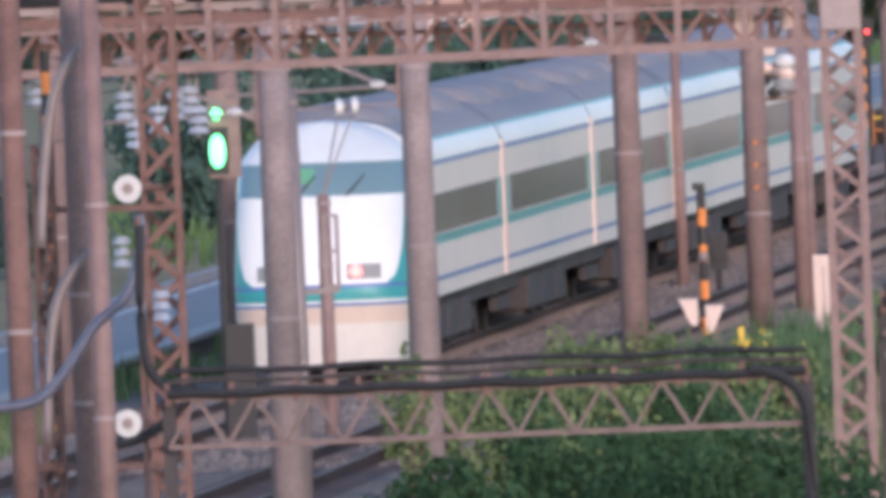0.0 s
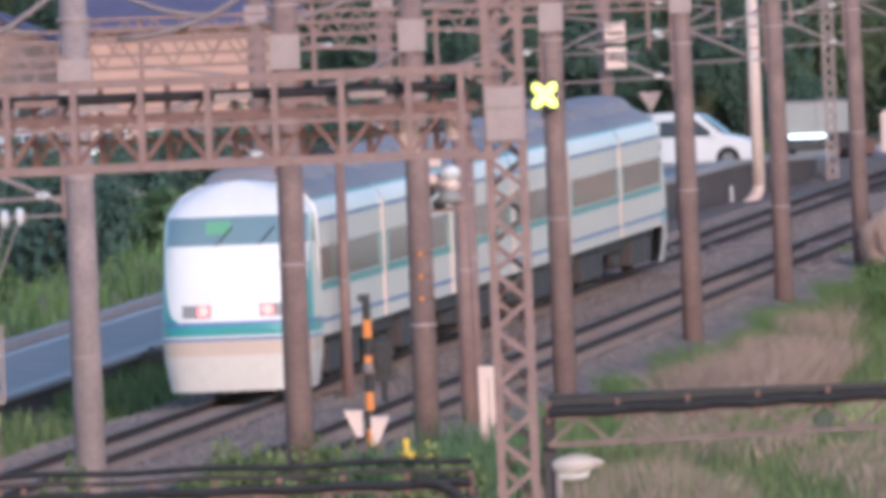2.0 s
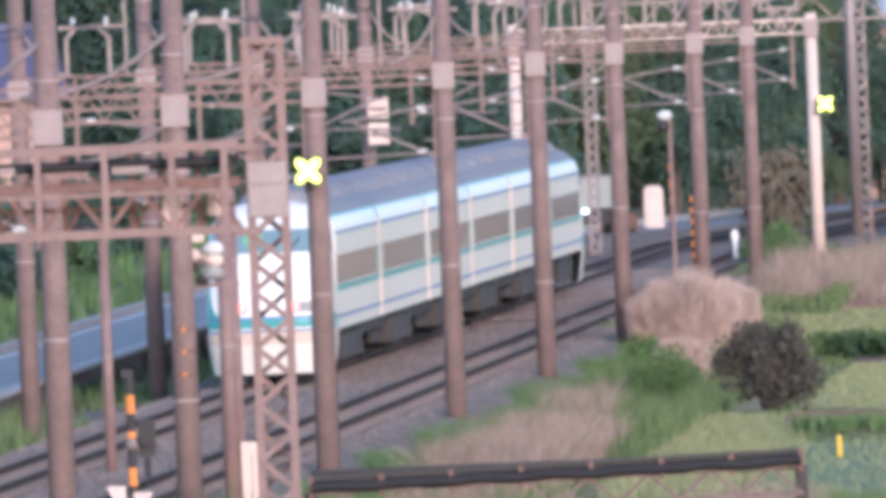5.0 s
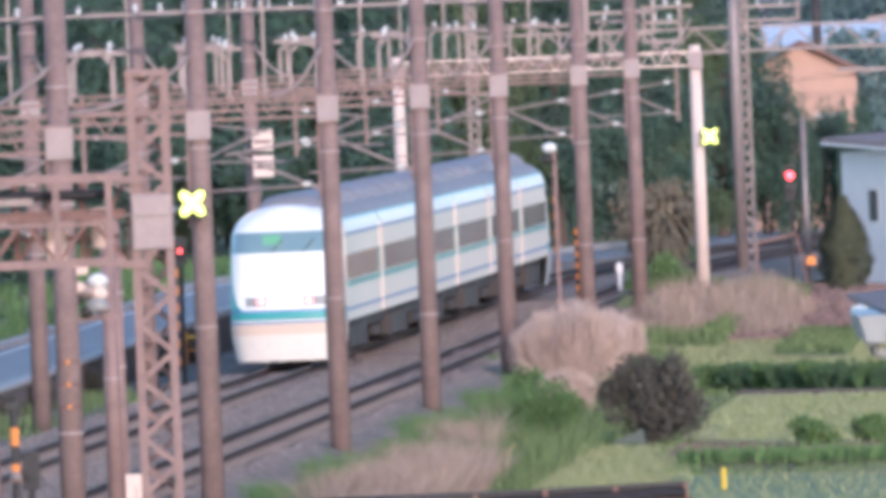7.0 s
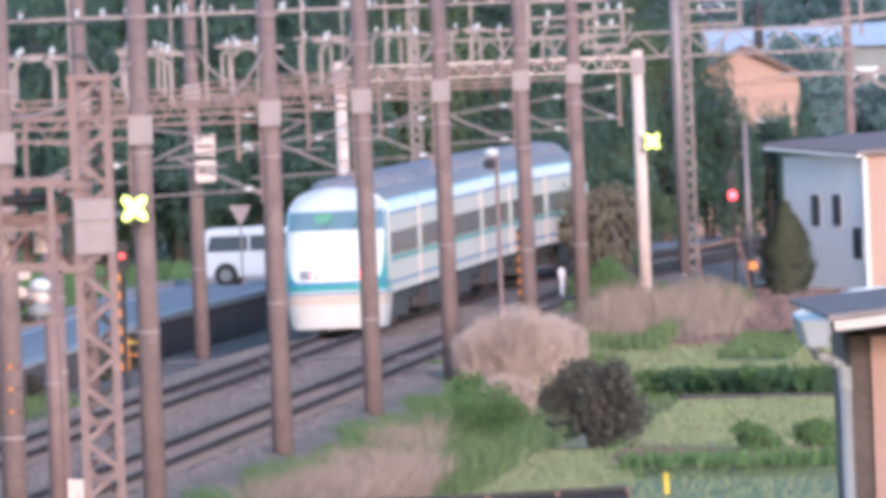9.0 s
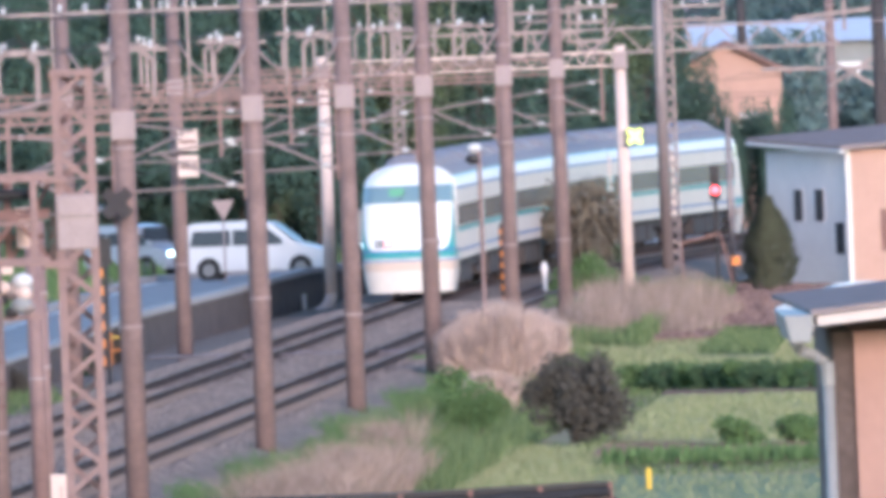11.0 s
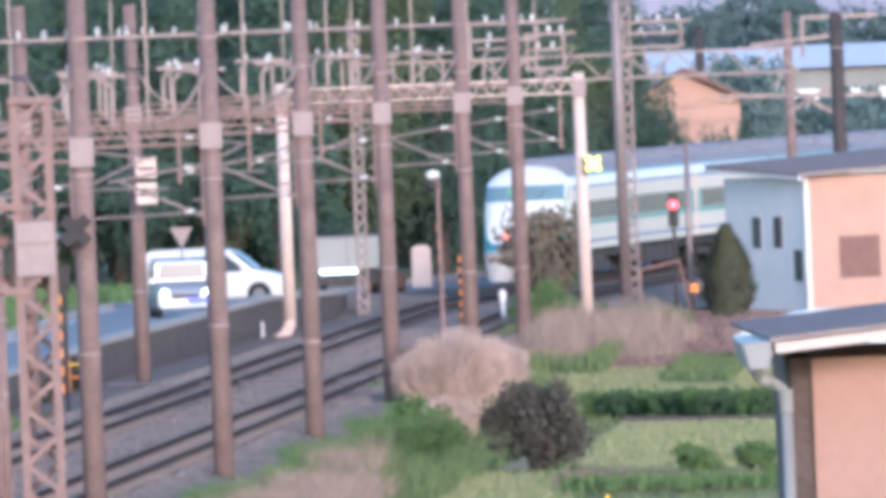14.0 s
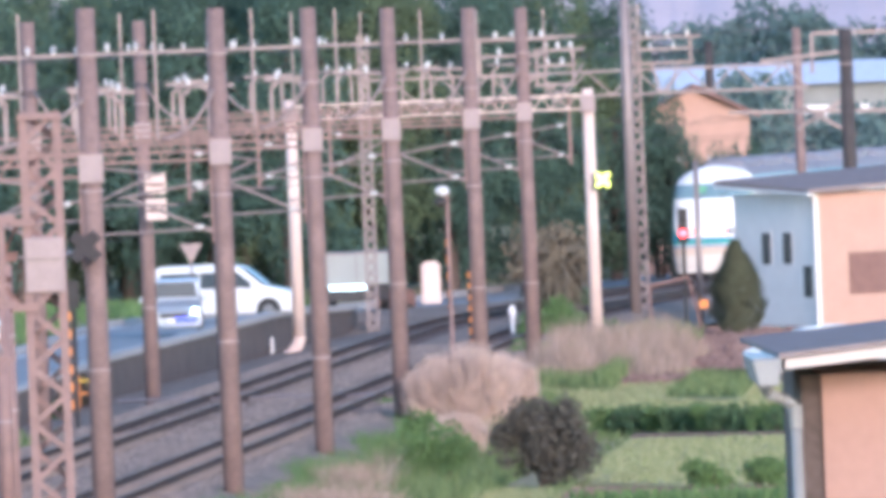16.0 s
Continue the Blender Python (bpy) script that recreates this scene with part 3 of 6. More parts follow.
def portal(d, pale=False, feeders=True, left=True):
    """Two poles, a lattice beam and the overhead-line gear on it."""
    x = line_x(d)
    xl, xr = x - (3.5 if pale else 3.1), x + 5.85
    if pale:
        for px in (xl, xr):
            p = thing("portal_post", (px, d, -1.0), "pale pinkish painted steel portal post", "post", "pale portal posts")
            part("shaft", rod(B(), (0, 0, 0 if px == xr else 0.9), (0, 0, 8.35), 0.20, 0.18, 16), M_PALE, p, smooth=True)
            if px == xl:
                bm = tube(B(), [(0, 0, 1.1)] + [(-0.7 * (1 - math.cos(k * 0.2)), 0, 0.95 - 0.7 * math.sin(k * 0.2)) for k in range(7)], 0.2, 12)
                part("bent_foot", bm, M_PALE, p, smooth=True)
                part("footing", box(B(), (-1.3, -0.5, -0.2), (0.4, 0.5, 0.32)), M_WALLC, p)
    else:
        if left:
            pole((xl, d), 9.9)
        pole((xr, d), 9.9, 0.2, material=M_POLEN if d < 300 else M_CONC, label="pale grey weathered concrete pole beside the track" if d < 300 else "brown weathered round concrete pole beside the track")
    beam = truss((xl + 0.1, d, 6.72), (xr - 0.1, d, 6.72), 0.44, 0.36, 0.55, M_PALE if pale else M_STEEL,
                 "pinkish grey lattice beam across two tracks with overhead gear", "portal beams over the line", "portal_beam", 0.055, 0.035)
    W = xr - xl - 0.2
    part("clamp_box", box(B(), (W - 0.13, -0.28, -0.12), (W + 0.33, 0.28, 0.42)), M_BOX, beam, "pale clamp plate round the pole")
    part("clamp_box", box(B(), (-0.33, -0.28, -0.02), (0.13, 0.28, 0.4)), M_BOX, beam, "pale clamp plate round the pole")
    bl = 2.5 if d < 420 else 1.1
    for b0, sg in ((W, -1), (0.0, 1)):
        arc = [(b0 + sg * bl * k / 8, -0.2, 0.46 + 1.0 * (1 - k / 8) ** 2.2) for k in range(9)]
        part("brace", tube(B(), arc, 0.045 if d < 420 else 0.04), M_GALV, beam, "pale curved brace", smooth=True)
    # cantilevers over each track
    for cx, s in ((3.0, -1), (3.0 + TRACK_GAP, 1)):
        o = cx + s * 1.9
        part("drop_post", bar(B(), (o, 0, 0.44), (o, 0, -1.75), 0.09), M_STEEL, beam)
        part("top_tube", rod(B(), (o, 0, -0.45), (cx - s * 0.1, 0, -0.75), 0.03), M_GALV, beam)
        part("strut_tube", rod(B(), (o, 0, -1.55), (cx + s * 0.15, 0, -0.75), 0.035), M_GALV, beam)
        part("registration_arm", rod(B(), (o, 0, -1.45), (cx - s * 0.5, 0, -1.5), 0.025), M_GALV, beam)
        insulator("insulator", (o - s * 0.3, 0, -0.5), 0.08, beam, "x")
        insulator("insulator", (o - s * 0.3, 0, -1.42), 0.08, beam, "x")
    if feeders:
        zt = 2.3
        part("crossarm", bar(B(), (0.1, -0.1, zt), (W - 0.2, -0.1, zt), 0.07), M_GALV, beam)
        for px in (0.5, 1.1, 2.4, 3.0, W - 2.2, W - 1.6):
            insulator("insulator", (px, -0.1, zt + 0.14), 0.075, beam)
        for px in (1.4, 3.9, W - 2.4):
            arch = part("arch_frame", bar(bar(bar(bar(bar(B(), (px - 0.45, -0.1, 0.44), (px - 0.45, -0.1, 1.3), 0.08), (px + 0.45, -0.1, 0.44), (px + 0.45, -0.1, 1.3), 0.08),
                        (px - 0.62, -0.1, 1.48), (px + 0.75, -0.1, 1.48), 0.08), (px - 0.45, -0.1, 1.25), (px - 0.22, -0.1, 1.48), 0.08), (px + 0.45, -0.1, 1.25), (px + 0.22, -0.1, 1.48), 0.08), M_GALV, beam, "arched feeder bracket")
            for q in (-0.3, 0.4):
                insulator("insulator", (px + q, -0.1, 1.6), 0.075, arch)
        part("upright", bar(B(), (2.2, -0.1, 0.44), (2.2, -0.1, 3.3), 0.06), M_GALV, beam)
        part("upright", bar(B(), (W - 1.2, -0.1, 0.44), (W - 1.2, -0.1, 3.2), 0.06), M_GALV, beam)
    return beam


for d in (256, 277, 315.5, 344.5, 383):
    portal(d, feeders=False, left=d > 300)
for d in (427.5, 466, 505, 552, 588):
    portal(d)
portal(638, pale=True)

# a lattice-posted portal past the pale one
for off, top in ((-3.8, 9.3), (5.25, 10.0)):
    mast((line_x(677) + off, 677), -1.0, top, 0.34, 0.36, M_GALV, "grey lattice steel mast beside the line", group="grey lattice masts", chord=0.06)
truss((line_x(677) - 3.7, 677, 7.0), (line_x(677) + 11, 677, 7.0), 0.8, 0.4, 1.6, M_GALV, "grey lattice beam on lattice masts", "", "portal_beam", 0.08, 0.07)
pole((line_x(671) + 5.4, 671), 13.5, 0.17, "tall_steel_pole", M_GALV, "tall pale grey steel pole", 0, "")
def feeder_frame(c, w, h):
    """A rectangular loop of steel with a middle bar and insulators, on a stem down to the beam."""
    f = thing("feeder_frame", c, "grey steel rectangular feeder frame with white insulators", "feeder frame", "feeder frames")
    for x in (-w / 2, w / 2):
        part("upright", bar(B(), (x, 0, 0), (x, 0, h), 0.09), M_GALV, f)
    for z in (0.0, h * 0.55, h):
        part("crossbar", bar(B(), (-w / 2 - 0.1, 0, z), (w / 2 + (0.35 if z == h else 0.1), 0, z), 0.09), M_GALV, f)
    for x in (-w * 0.2, w * 0.3):
        part("stem", bar(B(), (x, 0, 0), (x * 0.2, 0, 7.0 - c[2]), 0.07), M_GALV, f)
    for x in (-w * 0.25, w * 0.1, w * 0.45):
        insulator("insulator", (x, 0, h + 0.14), 0.09, f)
    for x in (-w * 0.2, w * 0.2):
        insulator("insulator", (x, 0, h * 0.55 + 0.14), 0.08, f)


feeder_frame((5.39, 588, 7.93), 1.9, 1.05)
feeder_frame((6.61, 588.1, 7.63), 1.05, 1.0)
feeder_frame((11.19, 677, 8), 1.9, 0.85)

# overhead wires, one thing each
def wire(pts, r, label, material=None, name="overhead_wire"):
    bm = B()
    rings = []
    for p in pts:
        rings.append([bm.verts.new((p[0] + r * math.cos(k * 1.5708), p[1], p[2] + r * math.sin(k * 1.5708))) for k in range(4)])
    for a, b in zip(rings, rings[1:]):
        for k in range(4):
            bm.faces.new((a[k], a[(k + 1) % 4], b[(k + 1) % 4], b[k]))
    return tagged(link(name, bm, material or M_UNDER), label, "wire", "overhead wires")


SPANS = (213, 256, 277, 315.5, 344.5, 383, 427.5, 466, 505, 552, 588, 638, 677, 720, 765)


def strung(off, z, sag, r, label):
    pts = []
    for a, b in zip(SPANS, SPANS[1:]):
        for k in range(8):
            u = k / 8
            y = a + (b - a) * u
            pts.append((line_x(y) + off, y, z - sag * 4 * u * (1 - u)))
    wire(pts, r, label)


for off in (0.0, TRACK_GAP):
    strung(off, 5.12, 0.0, 0.010, "thin dark contact wire over the track")
    strung(off, 5.98, 0.35, 0.010, "thin dark messenger wire over the track")
for off, z in ((-2.0, 9.2), (0.1, 9.2), (0.7, 9.2), (4.2, 9.2), (-1.7, 8.5), (0.8, 8.5), (3.9, 8.5)):
    strung(off, z, 0.3, 0.012, "thin dark feeder wire above the portals")

# ---- near steelwork ----
MAST_D = 240
mast((-3.42, MAST_D), -1.0, 8.35, 0.40, 0.33, M_STEEL, "pinkish painted lattice steel mast with a grey box", chord=0.095)
bm = box(B(), (-0.24, -0.30, -0.33), (0.24, 0.28, 0.33))
bmesh.ops.bevel(bm, geom=bm.edges[:], offset=0.02, segments=1, affect="EDGES")
bx = thing("junction_box", (-3.42, MAST_D, 6.55), "pale grey plate box on the lattice mast", "box")
part("case", bm, M_BOX, bx)
part("rib", box(B(), (-0.2, -0.32, 0.05), (0.2, -0.30, 0.09)), M_GALV, bx)
part("cap", box(B(), (-0.26, -0.3, 1.72), (0.26, 0.28, 1.80)), M_STEEL, bx)
beam = truss((-15.63, MAST_D, 6.06), (-3.75, MAST_D, 6.10), 1.0, 0.7, 0.79, M_STEEL, "heavy lattice steel beam over the yard", "", "portal_beam", 0.10, 0.05, posts=True, zig=False)
for z in (0.0, 1.0):
    for s in (-0.35, 0.35):
        part("splice", bar(B(), (11.8, s, z), (12.1, s * 0.6, z), 0.09), M_STEEL, beam)
for i in range(15):
    x = 0.3 + i * 0.792
    part("rear_post", bar(B(), (x, 0.37, 0), (x, 0.37, 1.0), 0.075), M_RUST, beam)
    part("rear_web", bar(B(), (x, 0.36, 0.02), (x + 0.5, 0.36, 0.96), 0.05), M_RUST, beam)
    part("floor_tie", bar(B(), (x - 0.3, -0.33, 0.03), (x + 0.4, 0.33, 0.03), 0.06), M_RUST, beam)
    if i % 4 != 2:
        part("tray", box(B(), (x - 0.22, -0.12, 0.70 + 0.04 * (i % 3)), (x + 0.3 - 0.08 * (i % 2), 0.10, 0.78 + 0.04 * (i % 3))), M_GALV if i % 2 else M_STEEL, beam, "short length of pale cable tray")
part("end_post", bar(B(), (11.71, -0.35, 0), (11.71, -0.35, 1.0), 0.08), M_STEEL, beam)
part("rear_chord", bar(B(), (0, 0.36, 0.33), (11.8, 0.36, 0.33), 0.06), M_RUST, beam)
for s in (-0.35, 0.35):
    part("middle_chord", bar(B(), (0, s, 0.58), (11.88, s, 0.58), 0.07), M_RUST, beam)
    for i in range(15):
        x = i * 11.88 / 15
        part("web", bar(B(), (x, s, 0.05), (x + 0.396, s, 0.56), 0.06, 0.05), M_RUST, beam)
        part("web", bar(B(), (x + 0.396, s, 0.56), (x + 0.792, s, 0.05), 0.06, 0.05), M_RUST, beam)
part("walkway", box(B(), (0, -0.2, 0.62), (11.9, 0.2, 0.66)), M_RUST, beam, "narrow rusty walkway inside the beam")
part("middle_rail", bar(B(), (0, -0.37, 0.5), (11.8, -0.37, 0.5), 0.05), M_STEEL, beam)
part("cable_bundle", rod(B(), (0, 0, 0.86), (11.7, 0, 0.84), 0.06), M_BLACK, beam, "black cable bundle along the beam")
part("lit_plate", box(B(), (11.9 - 0.95, 0.3, 0.08), (11.9 - 0.72, 0.34, 0.45)), M_PALE, beam, "pale plate behind the beam")
part("lit_plate", box(B(), (11.9 - 0.42, 0.3, 0.2), (11.9 - 0.26, 0.34, 0.68)), M_PALE, beam, "pale plate behind the beam")
part("pale_duct", box(B(), (0, 0.05, 0.70), (6.0, 0.15, 0.78)), M_GALV, beam)

def gantry(a, b, depth, label, duct):
    """A lattice beam that carries cables, on two posts."""
    t = truss(a, b, depth, 0.26, 0.60, M_GANTRY, label, "cable gantries", "cable_gantry", 0.045, 0.04)
    d = Vector(b) - Vector(a)
    for k in (0.0, 1.0):
        p = d * k
        part("leg", bar(B(), p + Vector((0, 0.1, depth)), p + Vector((0, 0.1, -a[2] - 1.0)), 0.13), M_UNDER, t, "dark steel leg")
    n = int(d.length / 0.62)
    for i in range(n + 1):
        p = d * (i / n) + Vector((0, -0.16, depth))
        part("standoff", box(B(), (p.x - 0.025, p.y - 0.03, p.z - 0.06), (p.x + 0.025, p.y + 0.03, p.z + 0.16)), M_RUST, t)
    pts = [d * (i / 24) + Vector((0, -0.2, depth + 0.05 + 0.012 * math.sin(i * 1.7))) for i in range(25)]
    bm = tube(B(), pts, 0.05 if duct else 0.045)
    part("black_cable", bm, M_BLACK, t, "thick black cable on the beam")
    if duct:
        part("cable_duct", box(B(), Vector((0, -0.1, depth + 0.05)), d + Vector((0, 0.1, depth + 0.14))), M_BLACK, t, "black cable duct")
        part("duct_lid", bar(B(), Vector((0, -0.12, depth + 0.15)), d + Vector((0, -0.12, depth + 0.15)), 0.05), M_INK, t)
    else:
        pts = [d * (i / 24) + Vector((0, -0.05, depth + 0.27 + 0.015 * math.sin(i))) for i in range(25)]
        bm = tube(B(), pts, 0.03)
        pts = [p + Vector((0, 0.12, -0.1)) for p in pts]
        part("middle_cable", tube(B(), pts, 0.025), M_UNDER, t)
        part("thin_cable", bm, M_BLACK, t)
    return t, d


g, d = gantry((-9.62, 200, 2.83), (-3.32, 200, 2.83), 0.47, "lattice steel cable gantry with black cables on top", False)
bend = [d + Vector((-0.55 + 0.55 * math.sin(i / 8 * 1.571), -0.22, 0.1 + 0.45 * math.cos(i / 8 * 1.571))) for i in range(9)]
bm = tube(B(), bend + [bend[-1] + Vector((0.02, 0, -1.0)), bend[-1] + Vector((0.0, 0, -4.5))], 0.055)
part("falling_cable", bm, M_BLACK, g, "black cable bending down the leg")
gantry((-2.6, 205, 3.54), (2.35, 205, 3.63), 0.28, "lattice steel cable gantry with a black cable duct", True)
# ---- plants ----
def leaf_cloud(bm, n, rad, size, rng, centre=(0, 0, 0), low=-1.0, inner=0.3):
    """Many small leaves filling an uneven rounded form."""
    seed = Vector((rng.uniform(0, 50), rng.uniform(0, 50), 0))
    c = Vector(centre)
    for i in range(n):
        while True:
            v = Vector((rng.uniform(-1, 1), rng.uniform(-1, 1), rng.uniform(low, 1)))
            if inner < v.length < 1:
                break
        v = v * (0.82 + 0.45 * noise.noise(v * 2.4 + seed))
        p = Vector((v.x * rad[0], v.y * rad[1], v.z * rad[2])) + c
        s = size * rng.uniform(0.6, 1.5)
        q = Euler((rng.uniform(0, 6.3), rng.uniform(0, 6.3), rng.uniform(0, 6.3))).to_matrix()
        vs = [bm.verts.new(p + q @ Vector(w)) for w in ((-s, 0, 0), (0, -s * 0.55, s * 0.15), (s, 0, 0), (0, s * 0.55, s * 0.15))]
        bm.faces.new(vs)
    return bm


def shrub(at, rad, material, label, n=1400, size=0.1, seed=1, name="shrub", group="", lumps=5, low=-0.6):
    rng = random.Random(seed)
    t = thing(name, at, label, name.replace("_", " "), group)
    bm = B()
    for k in range(4):
        a = k * 1.6 + rng.random()
        rod(bm, (0, 0, -0.3), (math.cos(a) * rad[0] * 0.5, math.sin(a) * rad[1] * 0.5, rad[2] * 1.2), 0.06, 0.02, 6)
    part("stem", bm, M_BARK, t)
    bm = B()
    leaf_cloud(bm, n // 2, [r * 0.85 for r in rad], size, rng, (0, 0, rad[2] * 0.9), low)
    for k in range(lumps):
        a, h = rng.uniform(0, 6.28), rng.uniform(0.4, 1.5)
        leaf_cloud(bm, n // (2 * lumps), [r * rng.uniform(0.35, 0.55) for r in rad], size, rng,
                   (math.cos(a) * rad[0] * (0.6 if lumps < 9 else 0.8), math.sin(a) * rad[1] * 0.6, rad[2] * h), -1)
    part("crown", bm, material, t)
    return t


def blades(name, spots, material, label, height, width, rng, lean=0.35, category="grass"):
    """Grass or straw: bent tapering blades, one object."""
    verts, faces = [], []
    for x, y, z, k in spots:
        h = height * k * rng.uniform(0.5, 1.25)
        a, l = rng.uniform(0, 6.28), rng.uniform(0.05, lean) * h
        w = width * rng.uniform(0.6, 1.4)
        b = rng.uniform(0, 3.14)
        wx, wy = w * math.cos(b), w * math.sin(b)
        dx, dy = l * math.cos(a), l * math.sin(a)
        i = len(verts)
        verts += [(x - wx, y - wy, z), (x + wx, y + wy, z), (x + wx * 0.8 + dx * 0.35, y + wy * 0.8 + dy * 0.35, z + h * 0.6),
                  (x - wx * 0.8 + dx * 0.35, y - wy * 0.8 + dy * 0.35, z + h * 0.6), (x + dx, y + dy, z + h)]
        faces += [(i, i + 1, i + 2, i + 3), (i + 3, i + 2, i + 4)]
    me = bpy.data.meshes.new(name)
    me.from_pydata(verts, [], faces)
    me.materials.append(material)
    return tagged(new(name, me), label, category, kind="stuff")


def scatter(rng, n, y0, y1, o0, o1, z=-0.8, patchy=0.0, kmin=0.4):
    """Places along the line between two offsets, thinner where a slow noise is low."""
    out = []
    while len(out) < n:
        y, o = rng.uniform(y0, y1), rng.uniform(o0, o1)
        q = noise.noise((o * 0.5, y * 0.12, 3.3))
        if q < patchy - 0.5:
            continue
        out.append((line_x(y) + o, y, z, max(kmin, 0.8 + q)))
    return out


def stones(name, spots, material, label, size, rng, category):
    """Loose angular stones, one object."""
    verts, faces = [], []
    for x, y, z in spots:
        r = size * rng.uniform(0.6, 1.4)
        i = len(verts)
        a = rng.uniform(0, 6.28)
        for k in range(4):
            q = a + k * 1.57 + rng.uniform(-0.4, 0.4)
            verts.append((x + r * math.cos(q), y + r * math.sin(q), z + rng.uniform(-0.2, 0.35) * r))
        verts.append((x + rng.uniform(-0.3, 0.3) * r, y + rng.uniform(-0.3, 0.3) * r, z + r * rng.uniform(0.7, 1.1)))
        faces += [(i, i + 1, i + 4), (i + 1, i + 2, i + 4), (i + 2, i + 3, i + 4), (i + 3, i, i + 4)]
    me = bpy.data.meshes.new(name)
    me.from_pydata(verts, [], faces)
    me.materials.append(material)
    return tagged(new(name, me), label, category, kind="stuff")


rng = random.Random(21)
spots = []
while len(spots) < 65000:
    y, o = 285 + 330 * rng.random() ** 1.1, rng.uniform(-2.7, 6.6)
    if min(abs(abs(o) - 0.5335), abs(abs(o - TRACK_GAP) - 0.5335)) < 0.13:
        continue
    z = -0.17 if -1.5 < o < 5.3 else (-0.17 - 0.2 * (-1.5 - o) if o < 0 else -0.17 - 0.38 * (o - 5.3))
    spots.append((line_x(y) + o, y, z))
stones("ballast_stones", spots, M_STONE, "loose angular grey-brown ballast stones", 0.034, rng, "ballast")
rng = random.Random(11)
blades("trackside_grass", scatter(rng, 26000, 330, 540, 5.7, 7.7, -0.85, 0.3), M_LEAFL, "bright green grass along the ballast edge", 0.62, 0.012, rng, 0.6)
blades("dry_grass", [p for p in scatter(rng, 44000, 372, 458, 7.5, 9.9, -0.95, 0.42, 0.25) if p[0] < 1.3 - 1.6 * rng.random()], M_DRY, "tall pinkish dry grass on the bank", 0.85, 0.009, rng, 1.0)
blades("bank_grass", [(x, y, z, 1.45 - k) for x, y, z, k in scatter(rng, 24000, 350, 500, 7.0, 10.6, -0.95, 0.0, 0.2)], M_WEED, "green weeds mixed into the bank", 0.80, 0.013, rng, 1.0)
blades("left_bank_grass", scatter(rng, 6000, 300, 520, -5.9, -2.9, -0.68, 0.4), M_WEED, "short green weeds between track and road", 0.4, 0.02, rng)
blades("weeds_by_track", scatter(rng, 5000, 285, 345, 5.6, 8.5, -0.8, 0.35), M_LEAF, "tall green weeds beside the near track", 0.95, 0.03, rng)
blades("verge_grass", [(line_x(y) - o, y, road_z(y) + 0.1, 1.0) for y, o in ((rng.uniform(420, 720), rng.uniform(10.3, 20)) for _ in range(9000))], M_LEAFL, "bright green grass beyond the road", 0.6, 0.05, rng)

blades("near_bank_grass", scatter(rng, 20000, 295, 372, 7.5, 17, -1.0, 0.15), M_WEED, "rough green grass on the near bank", 0.55, 0.014, rng, 0.6)
blades("near_dry_grass", scatter(rng, 15000, 300, 372, 8.0, 16, -1.0, 0.5), M_DRY, "patches of dry grass on the near bank", 0.6, 0.009, rng, 0.6)

blades("bend_grass", scatter(rng, 11000, 515, 650, 6.0, 8.8, -0.95, 0.3), M_WEED, "green weeds beside the bend", 0.55, 0.02, rng)
rng = random.Random(77)
blades("weeds_between_tracks", scatter(rng, 1700, 340, 402, 1.5, 2.5, -0.75, 0.5) + scatter(rng, 900, 335, 360, 4.9, 5.8, -0.75, 0.5), M_WEED, "low green weeds between the tracks", 0.4, 0.022, rng, 0.6)
blades("weeds_left_of_track", scatter(rng, 4200, 345, 420, -4.5, -2.3, -0.65, 0.4), M_WEED, "tufts of green weeds below the road wall", 0.6, 0.024, rng, 0.6)
for i in range(15):
    y = 418 + i * 10.5
    shrub((line_x(y) - 5.55 - 0.25 * (i % 2), y, -0.95), (0.45, 0.9, 0.42 + 0.1 * (i % 3)), M_LEAFO if i % 3 else M_HEDGE, "dark brown bramble below the road wall", 1500, 0.04, 300 + i, "bramble", "brambles below the road wall", 5, -0.9)
# pampas clumps: straw plumes
def pampas(at, r, h, n, seed, label="tall dry pampas grass with pale plumes"):
    rng = random.Random(seed)
    t = thing("pampas_grass", at, label, "pampas grass", "pampas clumps")
    verts, faces = [], []
    for i in range(n):
        a, q = rng.uniform(0, 6.28), r * math.sqrt(rng.random()) * 0.72
        x, y = q * math.cos(a), q * math.sin(a)
        b = a + rng.uniform(-0.9, 0.9)
        hh = h * rng.uniform(0.45, 1.05) * (1 - 0.6 * (q / r) ** 2) * (0.92 + 0.2 * noise.noise((x * 1.7, y * 1.7, seed)))
        l = rng.uniform(0.02, 0.5) ** 1.3 * r * 0.8
        dx, dy = l * math.cos(b), l * math.sin(b)
        w = rng.uniform(0.003, 0.007)
        c = rng.uniform(0, 3.14)
        wx, wy = math.cos(c), math.sin(c)
        i0 = len(verts)
        for u, z, k in ((0, 0, 1), (0.35, 0.62, 1), (0.7, 0.85, 2.6)):
            verts += [(x + dx * u - wx * w * k, y + dy * u - wy * w * k, hh * z), (x + dx * u + wx * w * k, y + dy * u + wy * w * k, hh * z)]
        verts.append((x + dx * 1.05, y + dy * 1.05, hh * 0.98))
        faces += [(i0, i0 + 1, i0 + 3, i0 + 2), (i0 + 2, i0 + 3, i0 + 5, i0 + 4), (i0 + 4, i0 + 5, i0 + 6)]
    me = bpy.data.meshes.new("plumes")
    me.from_pydata(verts, [], faces)
    me.materials.append(M_PAMPAS)
    o = new("plumes", me)
    o.parent = t
    return t


